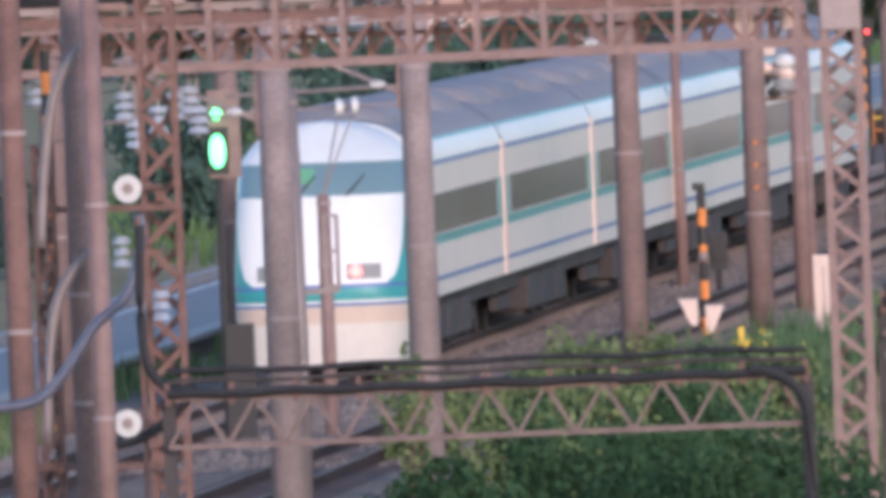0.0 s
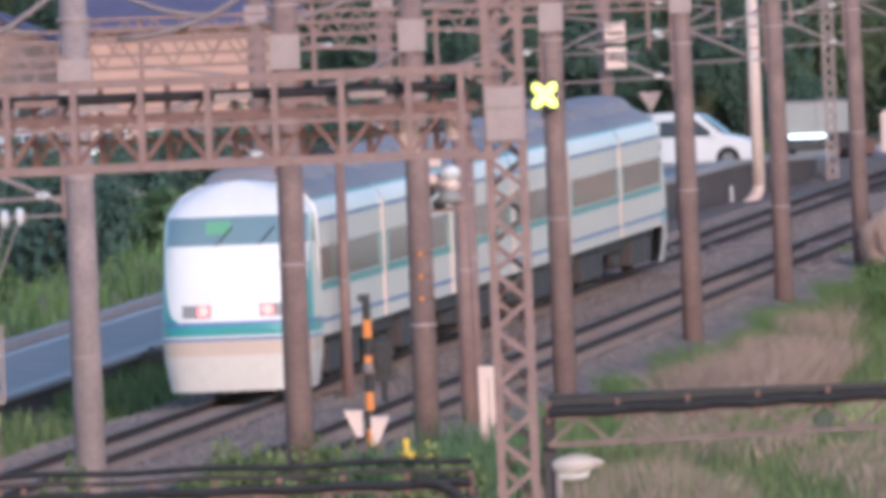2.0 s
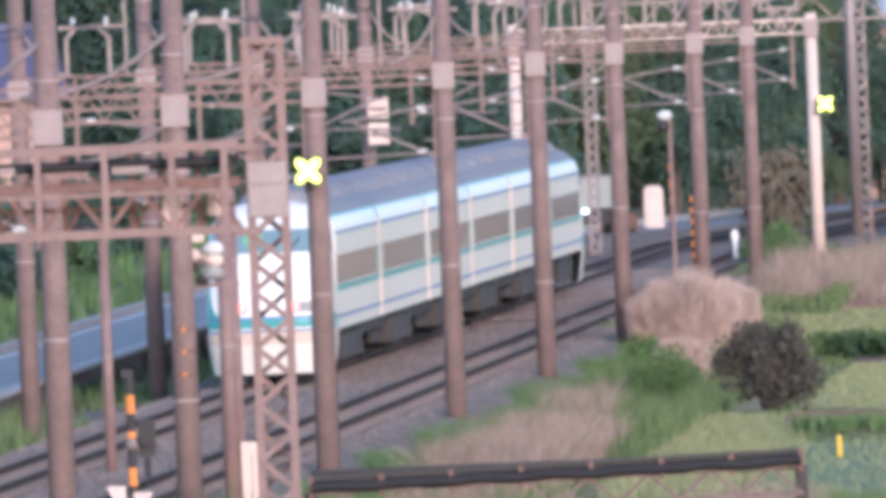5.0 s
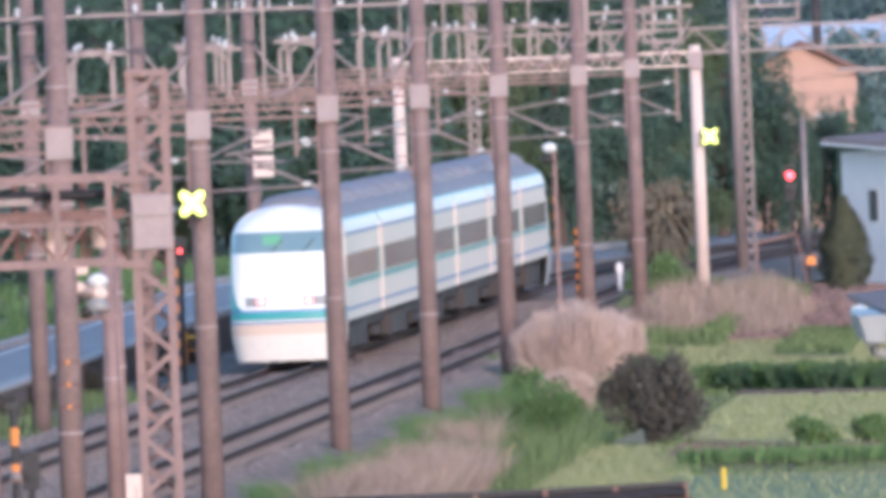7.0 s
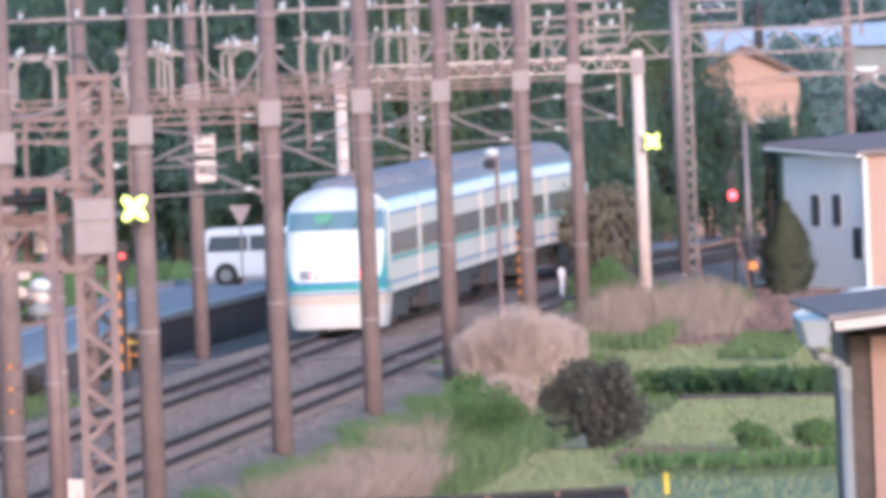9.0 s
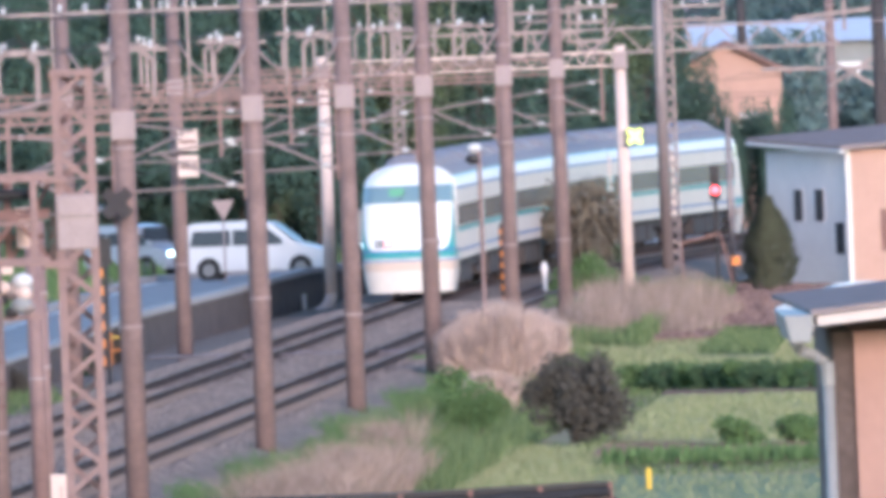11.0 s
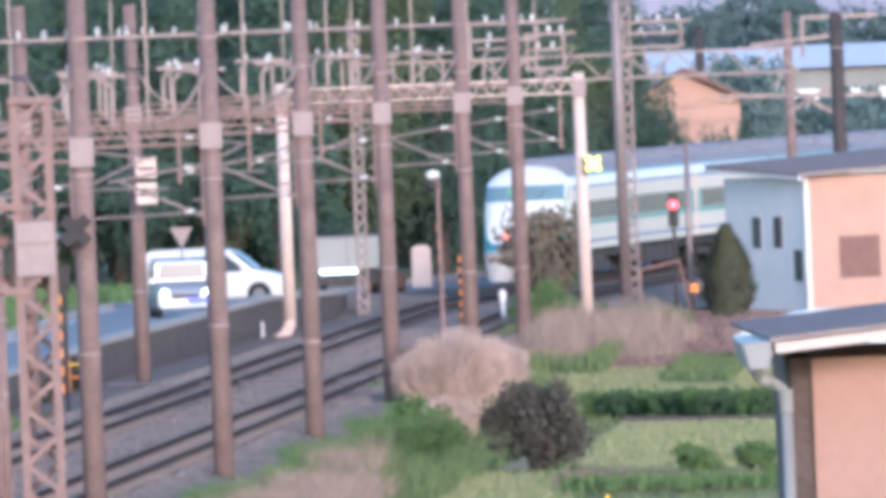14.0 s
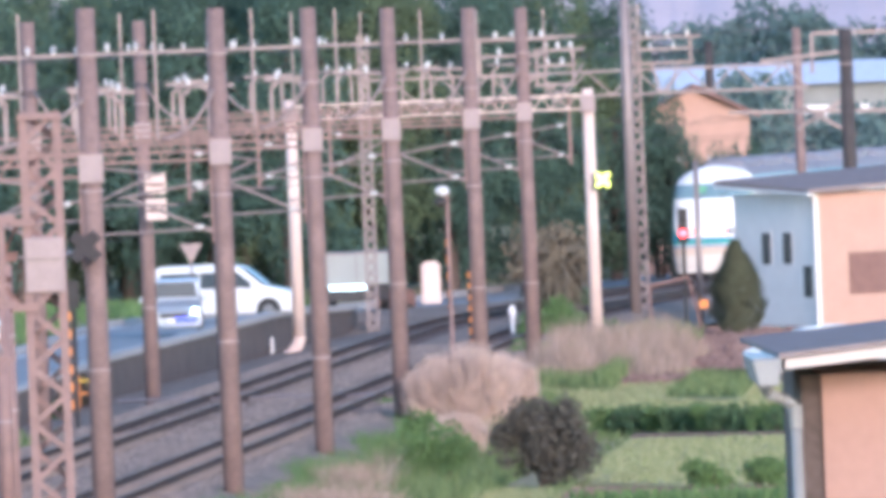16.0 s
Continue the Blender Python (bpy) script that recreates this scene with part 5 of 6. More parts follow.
def near_house():
    """Corner of a roof with its eave, gutter and downpipe."""
    c = (3.56, 150, 6.28)
    h = thing("near_house", (c[0], c[1], -1.0), "peach rendered house with cream fascia and grey gutter", "house")
    e = (3.28, 149.2, 6.55)
    top = e[2] + 1.0
    part("wall", box(B(), (0, 0, 0), (6, 6, top - 0.12)), M_HOUSEN, h, "peach rendered wall")
    # shade of the left-facing side, painted as a dark strip
    part("side_pilaster", box(B(), (-0.155, 0.05, 0), (0, 6, top - 0.12)), M_WALLC, h, "side wall strip darkened for its shade")
    x0 = e[0] - c[0]
    def slab(pts, th, nm, m, lab=""):
        bm = B()
        lo = [bm.verts.new(p) for p in pts]
        hi = [bm.verts.new((p[0], p[1], p[2] + th)) for p in pts]
        bm.faces.new(lo)
        bm.faces.new(hi)
        for i in range(4):
            bm.faces.new((lo[i], lo[(i + 1) % 4], hi[(i + 1) % 4], hi[i]))
        bmesh.ops.recalc_face_normals(bm, faces=bm.faces)
        return part(nm, bm, m, h, lab)
    k = 0.085
    rise = lambda x: (x - x0) * k
    part("fascia", bar(B(), (x0, -0.8, top - 0.02), (6.3, -0.8, top - 0.02 + rise(6.3)), 0.05, 0.075), M_LAMP, h, "cream fascia board")
    slab(((x0 - 0.04, -0.84, top + 0.025), (6.4, -0.84, top + 0.025 + rise(6.4)), (6.4, 7.5, top + 0.03 + rise(6.4)), (x0 - 0.16, 7.5, top + 0.03)), 0.035, "roof", M_ROOFT, "grey sheet roof")
    slab(((x0, -0.76, top - 0.06), (6.3, -0.76, top - 0.06 + rise(6.3)), (6.3, 7.4, top - 0.06 + rise(6.3)), (x0, 7.4, top - 0.06)), 0.05, "soffit", M_TRIM)
    bm = box(B(), (x0 - 0.25, -0.82, top - 0.18), (x0 - 0.02, 2.5, top + 0.03))
    for v in bm.verts:
        if v.co.z < top - 0.1:
            v.co.x += 0.05 if v.co.x < x0 - 0.1 else -0.03
    bmesh.ops.bevel(bm, geom=bm.edges[:], offset=0.012, segments=1, affect="EDGES")
    part("gutter", bm, M_GUTTER, h, "grey plastic box gutter")
    p = [Vector((x0 - 0.17, -0.5, top - 0.15)), Vector((x0 - 0.12, -0.45, top - 0.24)), Vector((x0 - 0.02, -0.4, top - 0.28)), Vector((x0 + 0.05, -0.36, top - 0.33)), Vector((x0 + 0.075, -0.34, top - 0.45)), Vector((x0 + 0.085, -0.34, 0.0))]
    bm = B()
    for a, b in zip(p, p[1:]):
        rod(bm, a, b, 0.042, None, 12)
        ball(bm, b, 0.043, 10)
    part("downpipe", bm, M_GUTTER, h, "grey bent downpipe", smooth=True)
    part("pipe_collar", rod(B(), p[3] + Vector((0.02, 0, 0.0)), p[4] + Vector((0, 0, -0.05)), 0.052, None, 12), M_GUTTER, h)
    part("pipe_bracket", bar(B(), (x0 + 0.085, -0.34, 4.9), (0, 0.1, 4.9), 0.03), M_GUTTER, h)


near_house()


def far_house(at, w, hgt, dpt, wallm, roofm, label, gable=0.8, name="far_house"):
    h = thing(name, at, label, "house")
    bm = B()
    pr = [(-w / 2, 0), (w / 2, 0), (w / 2, hgt), (0, hgt + gable), (-w / 2, hgt)]
    f = [bm.verts.new((x, 0, z)) for x, z in pr]
    g = [bm.verts.new((x, dpt, z)) for x, z in pr]
    bm.faces.new(f)
    bm.faces.new(g[::-1])
    for i in range(5):
        bm.faces.new((f[i], g[i], g[(i + 1) % 5], f[(i + 1) % 5]))
    part("wall", bm, wallm, h)
    for s in (-1, 1):
        a, b = Vector((s * (w / 2 + 0.4), 0, hgt - 0.3)), Vector((0, 0, hgt + gable + 0.06))
        bm = B()
        q = [bm.verts.new(p) for p in (a + Vector((0, -0.5, 0)), b + Vector((0, -0.5, 0)), b + Vector((0, dpt + 0.5, 0)), a + Vector((0, dpt + 0.5, 0)))]
        r = [bm.verts.new(p.co + Vector((0, 0, 0.16))) for p in q]
        bm.faces.new(q)
        bm.faces.new(r)
        for i in range(4):
            bm.faces.new((q[i], q[(i + 1) % 4], r[(i + 1) % 4], r[i]))
        bmesh.ops.recalc_face_normals(bm, faces=bm.faces)
        part("roof", bm, roofm, h)
    for x in (-w * 0.25, w * 0.22):
        wd = part("window", box(B(), (x - 0.5, -0.06, hgt * 0.45), (x + 0.5, 0.02, hgt * 0.75)), M_TRIM, h)
        part("pane", box(B(), (x - 0.43, -0.08, hgt * 0.48), (x + 0.43, -0.03, hgt * 0.72)), M_CGLASS, wd)
    return h


p = (14.06, 790, 3.65)
far_house((p[0] + 0.2, 790, -1), 4.2, p[2] + 1 + 2.2, 6, M_HOUSEP, M_WINB, "peach far house with a brown roof", 0.9)
p = (21.18, 950, 6.63)
hall = thing("far_hall", (p[0], 950, -1), "long far hall with a pale blue roof", "hall")
part("wall", box(B(), (-5.5, 0, 0), (9, 12, p[2] + 1 - 0.3)), M_HALL, hall)
part("roof", box(B(), (-6, -0.6, p[2] + 1 - 0.3), (9.5, 12.6, p[2] + 1 + 0.75)), M_FAR, hall, "pale blue metal roof")
for k in range(7):
    part("clerestory", box(B(), (-5 + k * 2, -0.05, p[2] - 0.9), (-3.7 + k * 2, 0.02, p[2] - 0.3)), M_TRIM, hall)
def eave_house(at, w, hgt, dpt, rise, label):
    """A house whose roof slopes towards the road, with windows along its wall."""
    h = thing("far_house", at, label, "house")
    part("wall", box(B(), (-w / 2, 0, 0), (w / 2, dpt, hgt)), M_HOUSEP, h, "peach rendered wall")
    for sgn in (0, 1):
        y0, y1 = (-0.7, dpt / 2) if sgn == 0 else (dpt + 0.7, dpt / 2)
        bm = B()
        q = [bm.verts.new(p) for p in ((-w / 2 - 0.5, y0, hgt - 0.05), (w / 2 + 0.5, y0, hgt - 0.05), (w / 2 - 0.2, y1, hgt + rise), (-w / 2 + 0.2, y1, hgt + rise))]
        r = [bm.verts.new(p.co + Vector((0, 0, 0.16))) for p in q]
        bm.faces.new(q)
        bm.faces.new(r)
        for i in range(4):
            bm.faces.new((q[i], q[(i + 1) % 4], r[(i + 1) % 4], r[i]))
        bmesh.ops.recalc_face_normals(bm, faces=bm.faces)
        part("roof", bm, M_ROOFV, h, "violet-blue tiled roof")
    part("ridge_cap", bar(B(), (-w / 2 + 0.2, dpt / 2, hgt + rise + 0.2), (w / 2 - 0.2, dpt / 2, hgt + rise + 0.2), 0.25), M_ROOFV, h)
    part("gutter", bar(B(), (-w / 2 - 0.5, -0.75, hgt - 0.02), (w / 2 + 0.5, -0.75, hgt - 0.02), 0.12), M_GUTTER, h)
    for x, z in ((-w * 0.36, 1.0), (-w * 0.1, 1.0), (w * 0.2, 1.0), (w * 0.4, 1.0)):
        wd = part("window", box(B(), (x - 0.55, -0.06, z), (x + 0.55, 0.02, z + 1.0)), M_TRIM, h)
        part("pane", box(B(), (x - 0.47, -0.08, z + 0.08), (x + 0.47, -0.03, z + 0.92)), M_CGLASS, wd)
    part("storey_band", box(B(), (-w / 2 - 0.02, -0.04, 2.9), (w / 2 + 0.02, 0.0, 3.1)), M_TRIM, h)


eave_house((-20.9, 700, road_z(700)), 7.4, 5.45, 7, 2.3, "peach house with a violet-blue tiled roof beyond the road")
p = (-27.87, 712, 4.79)
far_house((p[0], 712, road_z(712)), 5.0, 5.0, 7, M_HOUSEP, M_ROOFV, "peach house with a bluish roof beyond the road", 1.0)
for i in range(11):
    shrub((-31 + i * 1.9, 655 + (i % 4) * 7, 0.2), (1.7, 1.6, 0.62 + 0.15 * (i % 3)), M_LEAFD if i % 2 else M_LEAF, "green garden bush before the houses", 1500, 0.14, 140 + i, "bush", "bushes before the houses")

# ---- vehicles ----
def van(at, turn, paint, label, L=4.75, hgt=1.85, name="minivan", lamp=None, group=""):
    """A one-box van along x, front towards +x."""
    v = thing(name, at, label, "car", group)
    v.rotation_euler = (0, 0, radians(turn))
    hw = 0.86
    prof = [(-L / 2, 0.45), (-L / 2 + 0.02, 1.0), (-L / 2 + 0.16, hgt - 0.14), (-L / 2 + 0.4, hgt - 0.02), (-0.1, hgt), (0.55, hgt - 0.08), (L / 2 - 1.05, 1.12), (L / 2 - 0.25, 0.92), (L / 2, 0.72), (L / 2, 0.38), (L / 2 - 0.1, 0.26), (-L / 2 + 0.1, 0.26)]
    bm = B()
    sec = []
    for s, k in ((-1, 0.9), (-1, 1.0), (1, 1.0), (1, 0.9)):
        inset = 0.0 if k == 1.0 else 0.05
        sec.append([bm.verts.new((x * (1 - inset * 0.4), s * hw * (1.0 if k == 1 else 1.0) * (1 - 0.10 * max(0, z - 1.0)) - (0 if k == 1 else 0), z)) for x, z in prof] if k == 1.0 else None)
    a, b = sec[1], sec[2]
    n = len(prof)
    for i in range(n):
        bm.faces.new((a[i], a[(i + 1) % n], b[(i + 1) % n], b[i]))
    bm.faces.new(a[::-1])
    bm.faces.new(b)
    bmesh.ops.recalc_face_normals(bm, faces=bm.faces)
    bmesh.ops.bevel(bm, geom=bm.edges[:], offset=0.05, segments=2, affect="EDGES")
    body = part("body", bm, paint, v, smooth=False)
    for s in (-1, 1):
        def side(z):
            return s * (hw * (1 - 0.10 * max(0, z - 1.0)) + 0.006)
        for (x0, x1, x2, x3) in ((-L / 2 + 0.3, -0.75, -0.75, -L / 2 + 0.42), (-0.68, 0.32, 0.30, -0.68), (0.40, 1.1, 0.5, 0.38)):
            q = B()
            z0, z1 = 1.08, hgt - 0.27
            q.faces.new([q.verts.new(w) for w in ((x0, side(z0), z0), (x1, side(z0), z0), (x2, side(z1), z1), (x3, side(z1), z1))])
            part("side_window", q, M_CGLASS, v)
        for x in (-L / 2 + 0.9, L / 2 - 0.88):
            part("wheel_arch", rod(B(), (x, s * (hw - 0.1), 0.34), (x, s * (hw + 0.004), 0.34), 0.39, None, 20), M_INK, v)
            w = part("wheel", rod(B(), (x, s * (hw - 0.18), 0.32), (x, s * (hw + 0.02), 0.32), 0.32, None, 20), M_TYRE, v)
            part("rim", rod(B(), (x, s * (hw + 0.005), 0.32), (x, s * (hw + 0.03), 0.32), 0.20, None, 16), M_RIM, w)
        part("mirror", box(B(), (0.95, s * (hw + 0.02), 1.05), (1.1, s * (hw + 0.18), 1.22)), paint, v)
        hl = box(B(), (L / 2 - (0.05 if lamp else 0.32), s * (0.56 if lamp else 0.5), 0.70), (L / 2 + 0.015, s * (0.74 if lamp else 0.80), 0.84))
        part("headlight", hl, lamp or M_PORC, v)
        part("tail_light", box(B(), (-L / 2 - 0.01, s * 0.68, 0.85), (-L / 2 + 0.06, s * 0.8, 1.3)), M_WINB, v)
    q = B()
    q.faces.new([q.verts.new(w) for w in ((L / 2 - 1.02, -0.74, 1.14), (L / 2 - 1.02, 0.74, 1.14), (0.62, 0.66, hgt - 0.13), (0.62, -0.66, hgt - 0.13))])
    for p4 in q.verts:
        p4.co += Vector((0.02, 0, 0.035))
    part("windscreen", q, M_CGLASS, v)
    part("grille", box(B(), (L / 2 - 0.02, -0.42, 0.58), (L / 2 + 0.012, 0.42, 0.70)), M_INK, v)
    part("number_plate", box(B(), (L / 2 - 0.01, -0.17, 0.42), (L / 2 + 0.016, 0.17, 0.54)), M_TRIM, v, "pale plate without letters")
    part("bumper", box(B(), (L / 2 - 0.1, -0.8, 0.30), (L / 2 + 0.03, 0.8, 0.40)), paint, v)
    return v


q = (-3.52, 650, 0.39)
van((q[0], 650, road_z(650) - 0.0), -8, M_CARW, "white minivan with dark windows stopped on the road")
q = (0.79, 700, 0.36)
truck = thing("box_truck", (q[0], 700, road_z(700)), "pale box truck with lit lamps behind the tracks", "truck")
part("cargo_box", box(B(), (-1.3, 0, 0.9), (1.2, 4, 1.95)), M_DULL, truck, "dull white cargo box")
part("roof_edge", box(B(), (-1.32, -0.02, 1.95), (1.22, 4.02, 2.01)), M_GALV, truck)
part("chassis", box(B(), (-1.1, 0.2, 0.35), (1.0, 4, 0.88)), M_UNDER, truck)
part("rear_door_line", box(B(), (-0.06, -0.02, 0.95), (-0.03, 0.0, 1.9)), M_GALV, truck)
part("lamp_bar", box(B(), (-1.0, -0.05, 0.74), (0.3, 0.02, 0.88)), G_WHT, truck, "bright white lamps")
for s in (-0.9, 0.9):
    part("wheel", rod(B(), (s - 0.14, 0.8, 0.38), (s + 0.14, 0.8, 0.38), 0.38, None, 16), M_TYRE, truck)
q = (12.38, 571.6, -0.8)
van((q[0] + 1.2, q[1], -0.85), 182, M_CARS, "silver car parked at the field edge", 4.2, 1.45, "parked_car")

car_kei = van((0, 0, 0), 0, M_CARS, "small silver-white van with lit headlamps and a glowing blue reflection", 3.4, 1.75, "small_van", G_CAR)
# blue reflection near the plate, made as a glowing bar
part("blue_lamp", box(B(), (1.70, 0.05, 0.42), (1.76, 0.72, 0.56)), G_BLU, car_kei, "glowing bar for the blue reflection on the van front")

# ---- signals and signs ----
def x_lamp(at, pole_x, pole_y, label):
    """Yellow cross of lit lobes on a bracket."""
    t = thing("cross_signal", at, label, "signal", "cross signals")
    for g in (45, -45):
        e = 0.0 if g > 0 else 0.008
        bm = box(B(), (-0.33, 0.05 + e, -0.115), (0.33, 0.26 + e, 0.115))
        bm.transform(Matrix.Rotation(radians(g), 4, "Y"))
        part("case", bm, M_CASE, t, "dark cross-shaped lamp case")
    lobes = []
    for i in range(4):
        a = radians(45 + 90 * i)
        bm = ball(B(), (0, 0, 0), 0.12, 12, (1.35, 0.35, 0.8))
        bm.transform(Matrix.Translation((0.15 * math.cos(a), 0, 0.15 * math.sin(a))) @ Matrix.Rotation(-a, 4, "Y"))
        lobes.append(part("lit_lobe", bm, G_YEL, t, "glowing yellow lobe", smooth=True))
    part("bracket", bar(B(), (0, 0.06, 0), (pole_x - at[0], pole_y - at[1], 0), 0.06), M_GALV, t)
    return lobes


a = (-4.68, 382.3, 5.41)
near_lobes = x_lamp(a, line_x(383) + 5.85, 383, "glowing yellow cross-shaped signal on a pole")
a = (8.52, 637.4, 4.47)
x_lamp(a, line_x(638) + 5.85, 638, "glowing yellow cross-shaped signal on a pale post")


def striped_post(at, h, r, label, n=7):
    t = thing("striped_post", at, label, "post", "striped posts")
    for i in range(n):
        part("stripe", rod(B(), (0, 0, h * i / n), (0, 0, h * (i + 1) / n), r, None, 12), M_ORANGE if i % 2 else M_INK, t)
    return t


a = (-7.32, 341.3, -0.3)
sp = striped_post(a, 2.75, 0.075, "orange and black striped crossing post with a dark cap", 9)
part("cap", box(B(), (-0.14, -0.1, 2.75), (0.06, 0.1, 2.87)), M_INK, sp)
part("knob", ball(B(), (0, -0.08, 1.62), 0.10, 12), M_GALV, sp, "pale round lamp")
a = (4.12, 620.1, -0.8)
striped_post(a, 2.9, 0.09, "orange and black striped sleeve beside a pole", 17)
a = (3.96, 709.6, -0.8)
striped_post(a, 3.2, 0.06, "orange and black striped sleeve beside a pole", 11)
a = (-7.25, 550.6, -0.8)
striped_post(a, 3.6, 0.05, "orange and black striped guy sleeve", 15)
for i, (a, s) in enumerate((((-7.58, 340, 0.46), 1), ((-7.13, 340, 0.34), -1))):
    t = thing("marker_cone", a, "pale pinkish angled marker block beside the post", "marker", "marker blocks")
    bm = box(B(), (-0.16, -0.1, -0.25), (0.16, 0.1, 0.2))
    for v in bm.verts:
        if v.co.z < 0:
            v.co.x = v.co.x * 0.35 + 0.1 * s
    part("block", bm, M_PALE, t)
    part("stake", bar(B(), (0, 0.05, -0.2), (0, 0.05, -a[2] - 1), 0.05), M_RUST, t)
a = (-6.39, 330, 0.07)
t = thing("yellow_marker", a, "yellow painted steel bracket beside the track", "marker")
part("plate", box(B(), (-0.28, -0.05, -0.05), (0.3, 0.05, 0.12)), M_YEL, t)
part("post", bar(B(), (-0.12, 0, -a[2] - 1), (-0.12, 0, 0.35), 0.09), M_YEL, t)
part("post", bar(B(), (0.22, 0, -a[2] - 1), (0.22, 0, 0.3), 0.07), M_YEL, t)

def dwarf_signal(at, foot, label, lamp, name="signal", r=0.12):
    t = thing(name, (at[0], at[1], foot), label, "signal")
    h = at[2] - foot
    part("post", rod(B(), (0, 0.1, 0), (0, 0.1, h), 0.06, None, 10), M_INK, t)
    part("head", box(B(), (-0.16, 0, h - 0.35), (0.16, 0.2, h + 0.35)), M_INK, t)
    part("hood", rod(B(), (0, -0.14, h), (0, 0.02, h), 0.15, 0.13, 14), M_INK, t)
    part("lens", ball(B(), (0, -0.10, h), r, 12, (1, 0.6, 1)), lamp, t, "lit lens")
    return t


a = (11.5, 668, 2.86)
t = dwarf_signal(a, -0.8, "crossing signal whose red light flashes between two lamps", M_INK, r=0.12)
HEAD = a[2] + 0.8
part("lower_hood", rod(B(), (0, -0.14, HEAD - 0.48), (0, 0.02, HEAD - 0.48), 0.15, 0.13, 14), M_INK, t)
part("lower_lens", ball(B(), (0, -0.10, HEAD - 0.48), 0.12, 12, (1, 0.6, 1)), M_INK, t, "dark lens")
part("lower_head", box(B(), (-0.18, 0, HEAD - 0.8), (0.18, 0.2, HEAD - 0.35)), M_INK, t)
flash = part("flashing_light", ball(B(), (0, 0, 0), 0.13, 12, (1, 0.5, 1)), G_FLASH, t, "glowing red light")
a, b = (10.14, 655, 0.85), (11.39, 655, 1.11)
t = thing("barrier_arm", a, "dull brown barrier bar with a small orange plate beside the bend", "barrier")
part("arm", bar(B(), (0, 0, 0), Vector(b) - Vector(a), 0.08), M_WINB, t)
part("end_plate", box(B(), (1.58, -0.05, -0.78), (1.86, 0.05, -0.50)), M_ORANGE, t, "small orange end plate")
part("end_post", bar(B(), (1.25, 0, 0.26), (1.7, 0, -1.85), 0.07), M_RUST, t)
part("stand", bar(B(), (0, 0, 0), (0, 0, -a[2] - 1.0), 0.06), M_RUST, t)
a, b = (-11.5, 216.1, 4.91), (-10.27, 217.9, 4.86)
t = thing("yard_rail", a, "rusty horizontal rail between yard posts", "rail")
part("rail", bar(B(), (0, 0, 0), Vector(b) - Vector(a), 0.07), M_RUST, t)
a, b = (-11.78, 214.9, 2.22), (-10.55, 217.8, 2.09)
t = thing("yard_rail", a, "rusty horizontal rail between yard posts", "rail")
part("rail", bar(B(), (0, 0, 0), Vector(b) - Vector(a), 0.08), M_RUST, t)
red_signal = dwarf_signal((-6.73, 520, 2.91), -0.8, "small signal whose red light goes out", G_RED, r=0.09)
dwarf_signal((-7.7, 372, 0.73), -0.8, "low signal with a red light", G_RED, r=0.06)
a = (-13.55, 300, 4.1)
t = dwarf_signal(a, -0.8, "colour light signal showing green on a black post", G_GRN)
part("upper_lens", ball(B(), (0.0, -0.1, a[2] + 0.8 + 0.55), 0.09, 10), G_GRN, t)
part("tall_case", box(B(), (-0.14, 0.02, a[2] + 0.8 - 0.4), (0.34, 0.2, a[2] + 0.8 + 0.9)), M_STEEL, t)
q = (-13.53, 300, 1.53)
part("base_cabinet", box(B(), (0.0, 0.0, 0.0), (0.42, 0.3, q[2] + 0.8)), M_INK, t)
part("big_lens", ball(B(), (0.0, -0.12, a[2] + 0.8), 0.13, 12, (0.95, 0.6, 1.9)), G_GRN, t, "bright green lens")

a = (-4.77, 551, 5.09)
t = thing("sign_plates", a, "two pale square sign plates on a pole", "sign")
part("plate", box(B(), (-0.28, 0, 0.08), (0.28, 0.05, 0.66)), M_PALE, t)
part("plate", box(B(), (-0.28, 0, -0.62), (0.28, 0.05, -0.04)), M_PALE, t)
for z in (0.34, -0.36):
    part("bar_mark", box(B(), (-0.22, -0.006, z - 0.05), (0.22, 0, z + 0.05)), M_STEEL, t)
part("bracket", bar(B(), (0, 0.08, 0.3), (line_x(552) - 3.1 - a[0], 552 - a[1], 0.3), 0.05), M_GALV, t)
a = (-4.51, 640, 2.71)
t = thing("triangle_sign", (a[0], a[1], road_z(640)), "back of a pale inverted triangle road sign", "road sign")
bm = B()
h = a[2] - road_z(640)
f = [bm.verts.new(p) for p in ((-0.36, 0, h + 0.25), (0.36, 0, h + 0.25), (0, 0, h - 0.4))]
g = [bm.verts.new((p.co.x, 0.03, p.co.z)) for p in f]
bm.faces.new(f)
bm.faces.new(g)
for i in range(3):
    bm.faces.new((f[i], f[(i + 1) % 3], g[(i + 1) % 3], g[i]))
part("plate", bm, M_GALV, t)
part("post", rod(B(), (0, 0.06, 0), (0, 0.06, h + 0.2), 0.035), M_GALV, t)
a = (5.45, 630.2, -0.8)
t = thing("marker_post", a, "white round-headed marker post beside the track", "post")
part("post", rod(B(), (0, 0, 0), (0, 0, 1.2), 0.075, 0.065, 12), M_TRIM, t)
part("head", ball(B(), (0, 0, 1.32), 0.15, 12, (0.8, 0.5, 1.5)), M_TRIM, t)
a = (-2.07, 639.7, -0.5)
t = thing("marker_stake", a, "small white marker stake by the footing", "post")
part("post", rod(B(), (0, 0, -0.2), (0, 0, 0.4), 0.06, None, 8), M_TRIM, t)
a = (-6.89, 560.2, -0.6)
t = thing("work_barrier", a, "orange work barrier beside the track", "barrier")
for x in (-0.3, 0.3):
    part("leg", bar(B(), (x, 0, -0.3), (x, 0, 0.8), 0.08), M_ORANGE, t)
